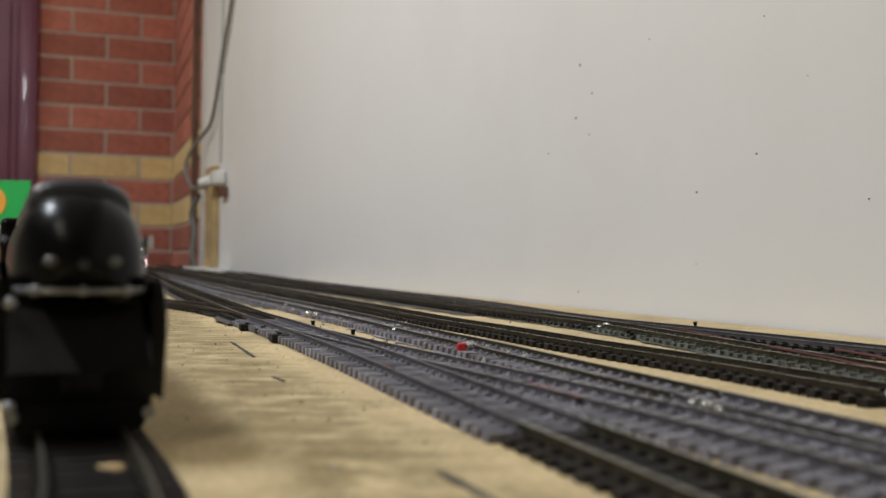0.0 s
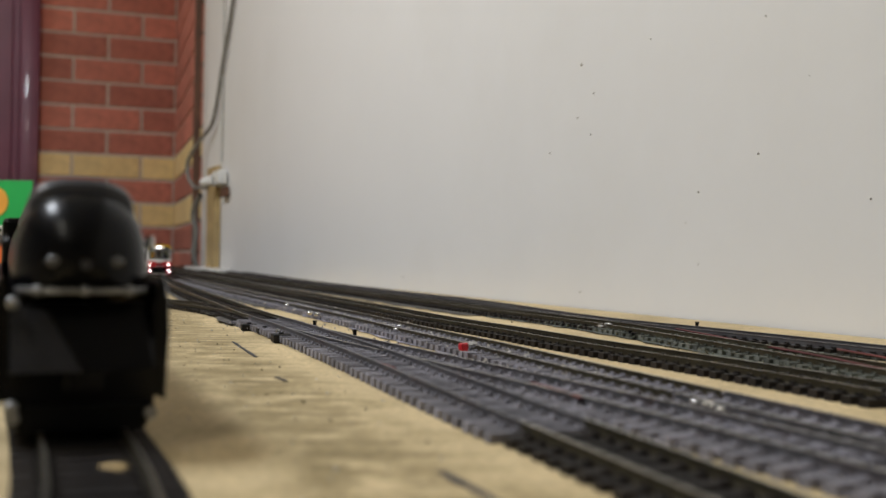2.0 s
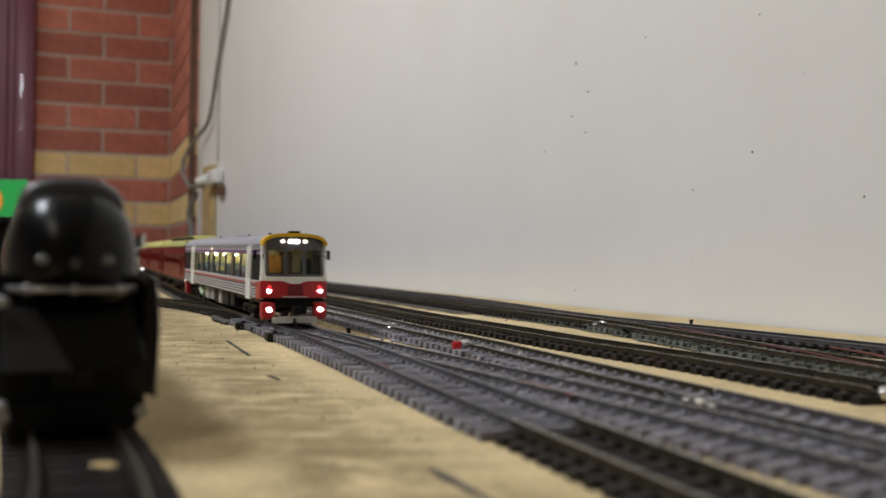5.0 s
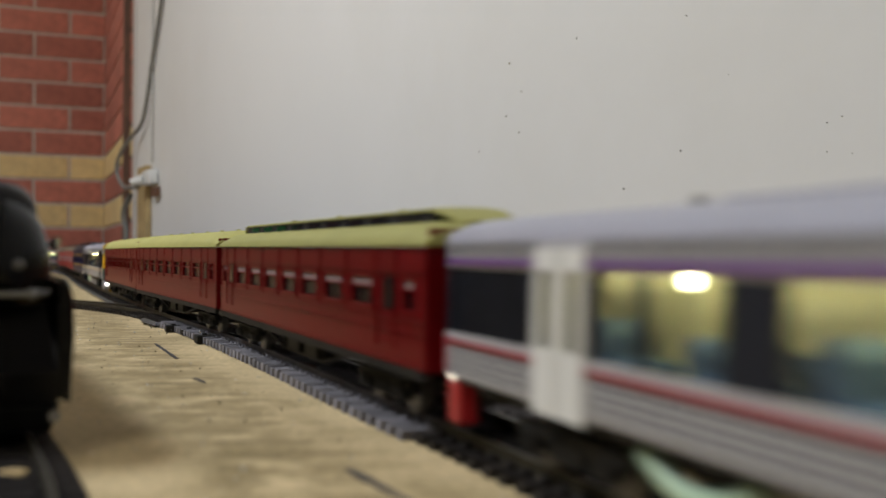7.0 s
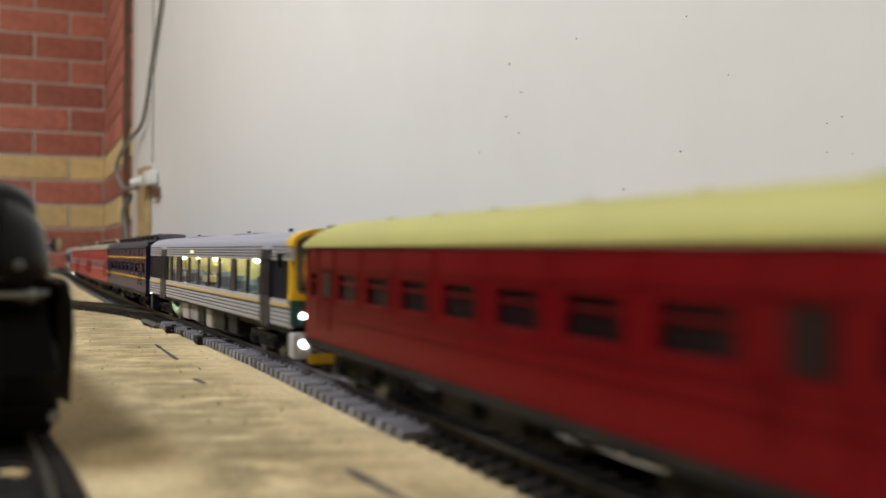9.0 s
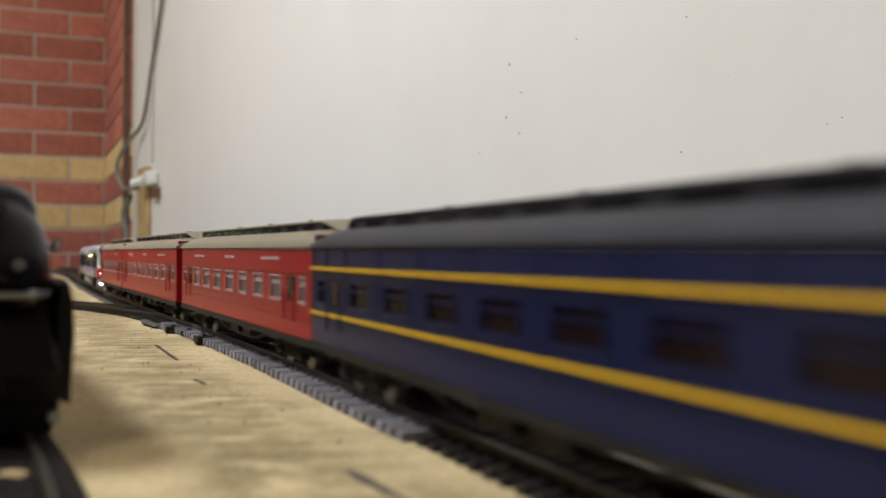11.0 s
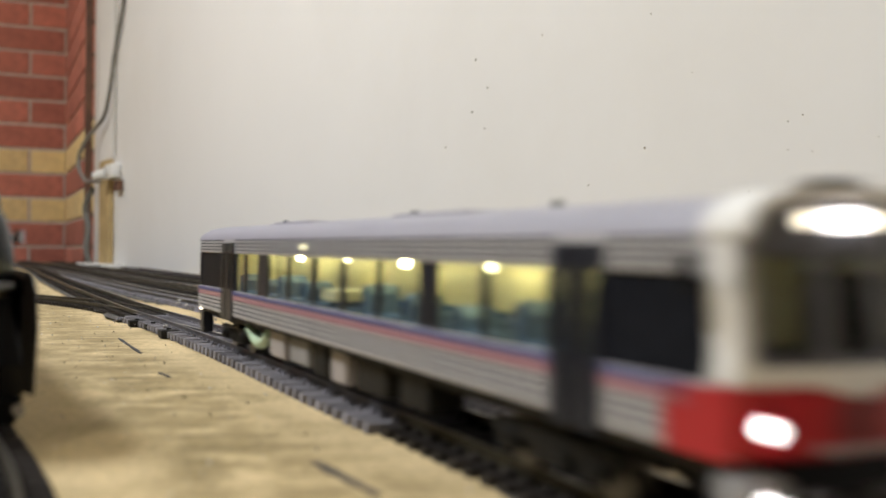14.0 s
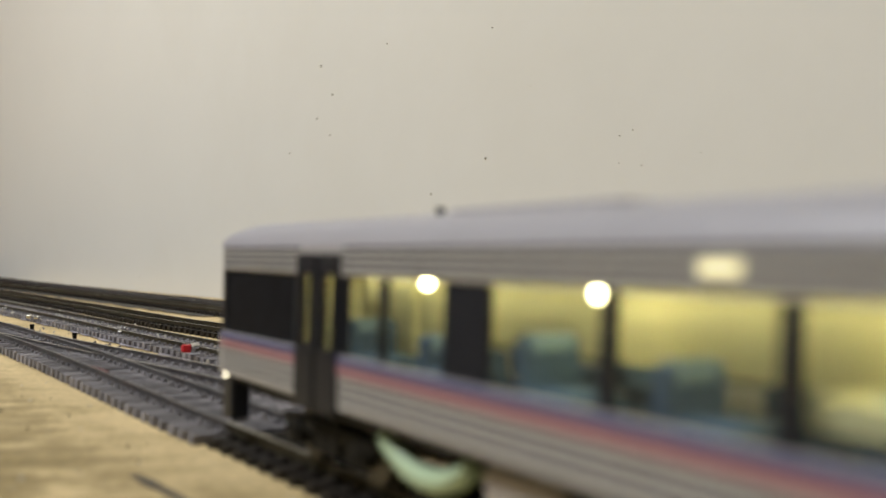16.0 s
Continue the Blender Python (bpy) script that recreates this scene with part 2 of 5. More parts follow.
TEAL = mat("dark_teal_paint", (0.02, 0.07, 0.07), 0.35, vary=0.1)
OXBLOOD = mat("dark_red_coach_paint", (0.140, 0.0025, 0.005), 0.34, vary=0.1, scale=60, spec=0.10)
SCARLET = mat("bright_red_coach_paint", (0.295, 0.006, 0.011), 0.32, vary=0.08, scale=60, spec=0.17)
NAVY = mat("navy_blue_coach_paint", (0.009, 0.013, 0.050), 0.33, vary=0.12, scale=60, spec=0.18)
DIMOLIVE = mat("dull_olive_roof", (0.34, 0.32, 0.09), 0.6, vary=0.08, scale=50)
OLIVE = mat("olive_yellow_roof", (0.44, 0.41, 0.12), 0.6, vary=0.07, scale=50)
TAN = mat("tan_grey_roof", (0.235, 0.19, 0.125), 0.65, vary=0.08, scale=50)
SOOT = mat("dark_roof", (0.020, 0.020, 0.027), 0.5, vary=0.2, scale=50, spec=0.25)
CHROME = mat("bright_metal", (0.6, 0.6, 0.6), 0.2, metal=1.0, vary=0.05)
STEELWHEEL = mat("wheel_steel", (0.16, 0.15, 0.14), 0.4, metal=0.7, vary=0.2)
LETTER = mat("faded_lettering", (0.46, 0.25, 0.25), 0.5, vary=0.08)
SEAM = mat("grey_seam", (0.50, 0.49, 0.46), 0.6, vary=0.1)
PLATEWHITE = mat("white_lettering", (0.75, 0.72, 0.68), 0.5, vary=0.05)
FRAMEPALE = mat("pale_window_frame", (0.36, 0.20, 0.19), 0.5, vary=0.08)
SEAT = mat("blue_seat", (0.06, 0.12, 0.24), 0.8, vary=0.3, scale=150)
LINING = mat("cream_lining", (0.74, 0.70, 0.46), 0.7, vary=0.06)
HEADREST = mat("pale_blue_cloth", (0.26, 0.38, 0.55), 0.8, vary=0.1)
ORANGE = mat("orange_panel", (0.70, 0.33, 0.04), 0.6, vary=0.1)
GREENCARD = mat("green_card", (0.012, 0.36, 0.07), 0.6, vary=0.06, scale=20)
ORANGEBOX = mat("orange_box_card", (0.55, 0.12, 0.02), 0.6, vary=0.1)
ROADBED = mat("grimy_shaded_roadbed", (0.075, 0.066, 0.055), 0.95, vary=0.35, scale=120, bump=0.6, bump_scale=700, dirt=(0.20, 0.18, 0.16), dirt_scale=45, dirt_amount=0.6)
MOSSY = mat("green_grey_ballast", (0.13, 0.135, 0.115), 0.95, vary=0.4, scale=160, bump=0.8, bump_scale=700, dirt=(0.05, 0.075, 0.045), dirt_scale=70, dirt_amount=0.7)
LILAC = mat("grey_dusty_roadbed", (0.31, 0.285, 0.32), 0.95, vary=0.35, scale=110, bump=0.6, bump_scale=600, dirt=(0.07, 0.065, 0.06), dirt_scale=40, dirt_amount=0.7)
# reddish grey for the panes of the bright coaches
HAZEPANE = mat("reddish_grey_pane", (0.105, 0.070, 0.070), 0.3, vary=0.25, scale=250)
CABSIDE = mat("dark_cab_pane", (0.010, 0.011, 0.015), 0.5, vary=0.3, scale=200, spec=0.05)
SMOKEPANE = mat("smoky_dark_pane", (0.012, 0.006, 0.007), 0.25, vary=0.3, scale=200, spec=0.12)
DARKPANE = glass("tinted_pane", (0.10, 0.11, 0.12), 0.08, 0.35, 0.08)
CLEARPANE = glass("clear_pane", (0.86, 0.88, 0.84), 0.03, 0.88)
CABPANE = glass("cab_pane", (0.72, 0.73, 0.70), 0.03, 0.82)
LAMPWHITE = glow("headlamp_glow", (1.0, 0.95, 0.93), 9.0)
LAMPWARM = glow("marker_glow", (1.0, 0.9, 0.7), 2.6)
LAMPRED = glow("tail_lamp_glow", (1.0, 0.05, 0.06), 1.2)
SALOON = glow("saloon_lamp_glow", (1.0, 0.89, 0.48), 60.0)
FILLGLOW = glow("saloon_fill_glow", (1.0, 0.92, 0.62), 6.5)
SIGNGLOW = glow("destination_sign_glow", (1.0, 0.93, 0.6), 0.6)


# ---------------------------------------------------------------- mesh helpers
def box(bm, x0, x1, y0, y1, z0, z1, bevel=0.0):
    vs = [bm.verts.new(v) for v in ((x0, y0, z0), (x1, y0, z0), (x1, y1, z0), (x0, y1, z0), (x0, y0, z1), (x1, y0, z1), (x1, y1, z1), (x0, y1, z1))]
    fs = [bm.faces.new([vs[i] for i in f]) for f in ((0, 3, 2, 1), (4, 5, 6, 7), (0, 1, 5, 4), (1, 2, 6, 5), (2, 3, 7, 6), (3, 0, 4, 7))]
    if bevel:
        es = {e for f in fs for e in f.edges}
        bmesh.ops.bevel(bm, geom=list(es), offset=bevel, segments=2, affect="EDGES", profile=0.5)


def cyl(bm, p, q, r0, r1=None, n=14, caps=True):
    """A rod from p to q."""
    p, q = Vector(p), Vector(q)
    d = q - p
    m = Matrix.Translation((p + q) / 2) @ d.to_track_quat("Z", "Y").to_matrix().to_4x4()
    bmesh.ops.create_cone(bm, cap_ends=caps, segments=n, radius1=r0, radius2=r0 if r1 is None else r1, depth=d.length, matrix=m)


def ball(bm, c, r, sx=1, sy=1, sz=1, u=14, v=9):
    bmesh.ops.create_uvsphere(bm, u_segments=u, v_segments=v, radius=r, matrix=Matrix.Translation(c) @ Matrix.Diagonal((sx, sy, sz, 1)))


def loft(bm, sections, close=True, cap=True):
    """Skin a row of sections, each a list of points in the same order."""
    rings = [[bm.verts.new(p) for p in s] for s in sections]
    n = len(rings[0])
    for a, b in zip(rings, rings[1:]):
        for i in range(n if close else n - 1):
            j = (i + 1) % n
            bm.faces.new((a[i], a[j], b[j], b[i]))
    if cap:
        bm.faces.new(rings[0][::-1])
        bm.faces.new(rings[-1])


def mesh_of(name, bm, material, smooth=False):
    bmesh.ops.recalc_face_normals(bm, faces=bm.faces)
    me = bpy.data.meshes.new(name)
    bm.to_mesh(me)
    bm.free()
    me.materials.append(material)
    if smooth:
        for p in me.polygons:
            p.use_smooth = True
        me.set_sharp_from_angle(angle=radians(38))
    return me


def part(name, bm, material, parent=None, label="", smooth=False, m=None):
    ob = new(name, mesh_of(name, bm, material, smooth))
    if parent is not None:
        ob.parent = parent
    if m is not None:
        ob.matrix_basis = m
    if label:
        tagged(ob, label)
    return ob


def block(name, dims, material, parent=None, label="", bevel=0.0, smooth=False):
    bm = bmesh.new()
    box(bm, *dims, bevel=bevel)
    return part(name, bm, material, parent, label, smooth)


def thing(name, label, category, group="", kind="", m=None):
    ob = new(name)
    ob.empty_display_size = 0.02
    if m is not None:
        ob.matrix_basis = m
    return tagged(ob, label, category, group, kind)


# ---------------------------------------------------------------- track centre lines
def smooth_line(pts, n=24):
    """Dense points of a smooth curve through pts (x, y)."""
    P = [np.array(p, float) for p in pts]
    P = [2 * P[0] - P[1], *P, 2 * P[-1] - P[-2]]
    out = []
    for i in range(1, len(P) - 2):
        p0, p1, p2, p3 = P[i - 1:i + 3]
        d0, d1, d2 = (np.linalg.norm(b - a) for a, b in ((p0, p1), (p1, p2), (p2, p3)))
        m1 = ((p2 - p1) / d1 * d0 + (p1 - p0) / d0 * d1) / (d0 + d1) * d1
        m2 = ((p3 - p2) / d2 * d1 + (p2 - p1) / d1 * d2) / (d1 + d2) * d1
        for t in np.linspace(0, 1, n, endpoint=False):
            out.append((2 * t**3 - 3 * t**2 + 1) * p1 + (t**3 - 2 * t**2 + t) * m1 + (3 * t**2 - 2 * t**3) * p2 + (t**3 - t**2) * m2)
    out.append(P[-2])
    return np.array(out)


class Line:
    def __init__(self, pts):
        self.p = smooth_line(pts)
        self.s = np.r_[0, np.cumsum(np.linalg.norm(np.diff(self.p, axis=0), axis=1))]

    def at(self, s):
        return np.array([np.interp(s, self.s, self.p[:, 0]), np.interp(s, self.s, self.p[:, 1])])

    def way(self, s):
        d = self.at(s + 0.002) - self.at(s - 0.002)
        return d / np.linalg.norm(d)


MAIN = Line([(-3.6, 2.78), (-2.6, 2.78), (-1.75, 2.78), (-1.3, 2.76), (-1.05, 2.69), (-0.88, 2.56), (-0.765, 2.40), (-0.695, 2.26), (-0.642, 2.127), (-0.410, 1.455), (-0.267, 1.041), (-0.165, 0.755), (-0.118, 0.626),
             (-0.0861, 0.547), (-0.055, 0.466), (-0.0232, 0.3795), (0.0003, 0.3115), (0.0175, 0.2615), (0.0335, 0.2165), (0.047, 0.1765), (0.062, 0.13), (0.079, 0.075), (0.100, 0.0),
             (0.124, -0.09), (0.157, -0.22), (0.2, -0.4), (0.31, -1.0), (0.48, -2.2), (0.6, -3.35)])
RAIL_TOP = 0.005


def rise(y):
    """The running track lies a hair low at the near end and climbs gently to the far end."""
    return float(np.interp(y, (0.10, 0.22, 0.36, 0.65, 1.2), (-0.0006, -0.0005, 0.0002, 0.0012, 0.0014)))


# ---------------------------------------------------------------- setting
def slab(name, pts, z0, z1, material, kind="structure", label=""):
    """An upright prism over a plan outline."""
    bm = bmesh.new()
    loft(bm, [[(x, y, z0) for x, y in pts], [(x, y, z1) for x, y in pts]])
    ob = part(name, bm, material)
    return tagged(ob, label, kind=kind)


FLOOR_Z, CEIL_Z = -0.95, 1.65
W0, W1 = Vector((0.249, 0.567)), Vector((-0.502, 2.253))      # foot of the white wall board
WD = (W1 - W0).normalized()
WN = Vector((WD.y, -WD.x))                                    # away from the room
WA, WB = W0 - WD * 3.6, W1 + WD * 0.165
slab("wall_east", [WA, WB, WB + WN * 0.018, WA + WN * 0.018], -0.02, CEIL_Z, WALL, label="white painted wall board with specks and scuffs")
# brick corner of the room behind the layout
BC = Vector((-0.998, 3.729))
BD = Vector((math.cos(radians(19)), math.sin(radians(19))))   # along the end wall, to the corner
SD = Vector((BD.y, -BD.x))                                    # along the side wall, towards the camera
END0 = BC - BD * 5.2
slab("wall_north", [END0, BC + BD * 0.2, BC + BD * 0.2 - SD * 0.2, END0 - SD * 0.2], FLOOR_Z, CEIL_Z, MORTAR, label="brick end wall, red with two cream courses")
SIDE1 = BC + SD * 1.02
slab("wall_side", [BC + SD * 0.002, SIDE1, SIDE1 + BD * 0.2, BC + SD * 0.002 + BD * 0.2], FLOOR_Z, CEIL_Z, MORTAR, label="brick side wall behind the white board")
slab("wall_return", [SIDE1, WB, WB + Vector((0.3, 0.1)), SIDE1 + Vector((0.3, 0.1))], FLOOR_Z, CEIL_Z, WALL, label="white return behind the wall board")
slab("wall_west", [(-4.6, -4.2), (-4.6, 3.2), (-4.8, 3.2), (-4.8, -4.2)], FLOOR_Z, CEIL_Z, PLAIN, label="plain painted room wall")
slab("wall_south", [(-4.8, -4.2), (3.5, -4.2), (3.5, -4.4), (-4.8, -4.4)], FLOOR_Z, CEIL_Z, PLAIN, label="plain painted room wall")
slab("floor", [(-4.8, -4.4), (3.5, -4.4), (3.5, 4.5), (-4.8, 4.5)], FLOOR_Z - 0.1, FLOOR_Z, FLOOR, label="grey concrete floor")
slab("ceiling", [(-4.8, -4.4), (3.5, -4.4), (3.5, 4.5), (-4.8, 4.5)], CEIL_Z, CEIL_Z + 0.1, PLAIN, label="plain pale ceiling")

# layout board: one sheet up to the wall board
e0, e1 = W0 - WD * 3.45, W1 + WD * 0.75
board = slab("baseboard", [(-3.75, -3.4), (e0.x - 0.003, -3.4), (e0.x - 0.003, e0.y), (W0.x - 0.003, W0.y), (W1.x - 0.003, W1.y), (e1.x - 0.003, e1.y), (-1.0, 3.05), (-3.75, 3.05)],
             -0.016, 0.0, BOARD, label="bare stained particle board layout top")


# bricks of the two visible faces
def brick_mesh(name, length, material):
    bm = bmesh.new()
    box(bm, 0, length, -0.005, 0, 0, 0.076, bevel=0.002)
    return mesh_of(name, bm, material)


PITCH_B, COURSE = 0.236, 0.086
meshes = {}


def lay_bricks(wall, origin, along, k0, k1, phase, out):
    a = math.atan2(along.y, along.x)
    for row in range(-1, 13):
        z = 0.131 - COURSE + row * COURSE
        material = CREAM if row in (1, 3) else BRICK
        shift = phase + (PITCH_B / 2 if row % 2 == 0 else 0)
        n = math.floor((k0 - shift) / PITCH_B)
        while shift + n * PITCH_B < k1:
            s0, s1 = max(k0, shift + n * PITCH_B + 0.005), min(k1, shift + (n + 1) * PITCH_B - 0.005)
            n += 1
            if s1 - s0 < 0.02:
                continue
            key = (round(s1 - s0, 3), material.name)
            if key not in meshes:
                meshes[key] = brick_mesh("brick", s1 - s0, material)
            ob = new("brick", meshes[key])
            p = origin + along * s0 + out * 0.0
            ob.parent = wall
            ob.matrix_basis = pose(p.x, p.y, z + 0.005 + random.uniform(-0.001, 0.001), 0, 0, math.degrees(a))


B1 = BC - BD * 0.241
N_END = Vector((SD.x, SD.y))
lay_bricks(bpy.data.objects["wall_north"], B1, BD, -0.229, 0.236, -0.1184, N_END)
lay_bricks(bpy.data.objects["wall_side"], BC, SD, 0.016, 1.0, 0.11, -BD)

# maroon door and its frame in the end wall
door = thing("door_1", "glossy maroon door in a maroon frame", "door", kind="structure",
             m=pose(*(B1 + BD * -0.229), 0, 0, 0, math.degrees(math.atan2(BD.y, BD.x))))
block("door_frame", (-0.062, 0.0, -0.035, 0.02, FLOOR_Z, 1.2), MAROON, door, bevel=0.004, smooth=True)
block("door_stop", (-0.088, -0.063, -0.018, 0.01, FLOOR_Z, 1.2), MAROON, door, bevel=0.004)
block("door_leaf", (-0.91, -0.089, -0.012, 0.03, FLOOR_Z + 0.01, 1.15), MAROON, door, bevel=0.004)
block("door_frame", (-0.98, -0.912, -0.035, 0.02, FLOOR_Z, 1.2), MAROON, door, bevel=0.004)

# timber stop, white post, pine strip, switch box and foot at the end of the wall board
WR = math.degrees(math.atan2(WD.y, WD.x))


def at_wall(k, off=0.0, z=0.0):
    p = W1 + WD * k - WN * off
    return pose(p.x, p.y, z, 0, 0, WR)


trim_brown = block("trim", (-0.012, 0.012, -0.008, 0.014, -0.02, 1.6), TIMBER)
trim_brown.matrix_basis = pose(*(BC + SD * 0.985 - BD * 0.014), 0, 0, 0, math.degrees(math.atan2(SD.y, SD.x)))
tagged(trim_brown, "dark brown timber strip on the brick", kind="structure")
strip = block("pine_strip", (0.0, 0.10, 0.0, 0.012, 0.0, 0.235), PINE, bevel=0.001)
strip.matrix_basis = at_wall(-0.01, 0.001)
tagged(strip, "short bare pine strip fixed upright on the wall board", "timber strip")
switch = thing("wall_socket", "white plastic socket and plug on the wall board", "socket", m=at_wall(-0.085, 0.0, 0.185))
block("socket_box", (0.0, 0.075, 0.002, 0.022, 0.005, 0.036), WHITE, switch, bevel=0.004, smooth=True)
bm = bmesh.new()
cyl(bm, (0.05, 0.022, 0.016), (0.066, 0.046, 0.010), 0.013, 0.007)
part("plug", bm, WHITE, switch, "white round plug", True)
# the plug's shadow, built as a dark block under it
block("shadow_plate", (-0.02, 0.03, 0.002, 0.012, -0.022, -0.002), TIMBER, switch, "dark brown block standing for the shadow under the plug")
foot = block("foot_strip", (-0.16, 0.14, 0.004, 0.05, 0.0, 0.008), WHITE, bevel=0.002)
foot.matrix_basis = at_wall(0.02, 0.0, 0.0005)
tagged(foot, "white painted strip lying along the wall foot", "trim strip")
# the wall board's faint vertical seam line, drawn as a thin grey rod
conduit = bmesh.new()
cyl(conduit, (0, 0, 0.24), (0, 0, 1.55), 0.0025)
ob = part("conduit", conduit, SEAM, smooth=True, m=at_wall(-0.03, 0.004))
tagged(ob, "thin grey rod standing for the faint seam line of the wall board", "conduit")


def tube(name, pts, r, material, label, category, n=8):
    cu = bpy.data.curves.new(name, "CURVE")
    cu.dimensions, cu.bevel_depth, cu.bevel_resolution = "3D", r, 2
    sp = cu.splines.new("BEZIER")
    sp.bezier_points.add(len(pts) - 1)
    for b, p in zip(sp.bezier_points, pts):
        b.co, b.handle_left_type, b.handle_right_type = p, "AUTO", "AUTO"
    cu.materials.append(material)
    return tagged(new(name, cu), label, category)


def sight(px, py, d):
    """A point d metres ahead, seen at that place from the first camera stand."""
    return Vector(((px - 784) / 1790 * d, d, 0.0425 + (453.5 + (px - 784) * 0.0157 - py) / 1790 * d))


tube("power_cable", [sight(408, -60, 2.10), sight(402, 0, 2.13), sight(394, 60, 2.17), sight(386, 110, 2.21), sight(377, 180, 2.25), sight(369, 218, 2.29), sight(352, 243, 2.36), sight(334, 270, 2.42), sight(326, 298, 2.45), sight(334, 326, 2.42), sight(350, 332, 2.33), sight(362, 331, 2.30)], 0.0045, GREYCABLE, "grey power cable hanging in a loop to the socket", "cable")
tube("power_cable", [sight(350, 345, 2.42), sight(338, 380, 2.46), sight(343, 410, 2.46), sight(340, 450, 2.46), sight(346, 474, 2.46)], 0.007, GREYCABLE, "grey cable hanging down to the layout", "cable")

# specks and knocks on the wall board, each a small chip
CHIP = mat("dark_speck", (0.24, 0.20, 0.15), 0.9, vary=0.2)


def chip(k, z, w, h, proud=0.0012):
    bm = bmesh.new()
    ball(bm, (0, 0, 0), 1.0, w / 2, proud, h / 2, 8, 6)
    for v in bm.verts:
        v.co.x += noise.noise(v.co * 900) * w * 0.35
        v.co.z += noise.noise(v.co * 700 + Vector((5, 1, 2))) * h * 0.3
    ob = part("wall_speck", bm, CHIP, m=pose(*(W0 + WD * k), z, 0, 0, WR))
    return tagged(ob, "small dark chip in the white wall paint", "paint chip", "specks on the wall")


def on_wall(px, py):
    """Where the sight line meets the wall board: run along it and height."""
    q = (px - 784) / 1790
    k = (q * W0.y - W0.x) / (WD.x - q * WD.y)
    d = W0.y + k * WD.y
    return k, sight(px, py, d).z


for px, py, w, h in [(1022, 115, 4, 8), (1016, 209, 5, 5), (1337, 272, 5, 5), (1144, 69, 4, 3), (968, 272, 4, 3), (1040, 238, 4, 4), (1347, 28, 4, 3), (1426, 134, 3, 3), (1537, 352, 3, 6),
                     (1232, 340, 3, 5), (1044, 165, 3, 5), (1233, 468, 3, 3), (712, 490, 3, 3), (1025, 517, 5, 3),
                     (1640, 210, 5, 5), (1612, 222, 3, 5), (1612, 275, 3, 4), (1660, 278, 5, 3), (1790, 250, 4, 3), (1210, 395, 3, 2), (1850, 380, 4, 5)]:
    k, z = on_wall(px, py)
    d = W0.y + k * WD.y
    f = 0.38 if px > 1568 or w * h < 12 else 0.6
    chip(k, z, f * w * d / 1790, f * h * d / 1790)

# ---------------------------------------------------------------- tracks
GAUGE = 0.0165


def sleeper_mesh(material, length):
    bm = bmesh.new()
    h, top = length / 2, 0.0029 if material is DUSTY else 0.0026
    box(bm, -0.0019, 0.0019, -h, h, 0.0, top)
    for s in (-1, 1):
        for o in (-0.0016, 0.0016):
            box(bm, -0.0012, 0.0012, s * GAUGE / 2 + o - 0.0005, s * GAUGE / 2 + o + 0.0005, top, top + 0.0008)
    return mesh_of("sleeper", bm, material)


SM = {}


def rail_mesh(bm, line, s0, s1, off, climbs=False, step=0.012, z0=0.0021, z1=RAIL_TOP):
    prof = [(-0.0008, z0), (0.0008, z0), (0.0002, z0 + 0.0004), (0.0002, z1 - 0.0007), (0.00045, z1 - 0.0005), (0.00045, z1), (-0.00045, z1), (-0.00045, z1 - 0.0005), (-0.0002, z1 - 0.0007), (-0.0002, z0 + 0.0004)]
    secs = []
    for s in np.linspace(s0, s1, max(2, int((s1 - s0) / step))):
        p, w = line.at(s), line.way(s)
        nx, ny = w[1], -w[0]
        dz = rise(p[1]) if climbs else 0.0
        secs.append([(p[0] + nx * (off + a), p[1] + ny * (off + a), z + dz) for a, z in prof])
    loft(bm, secs)


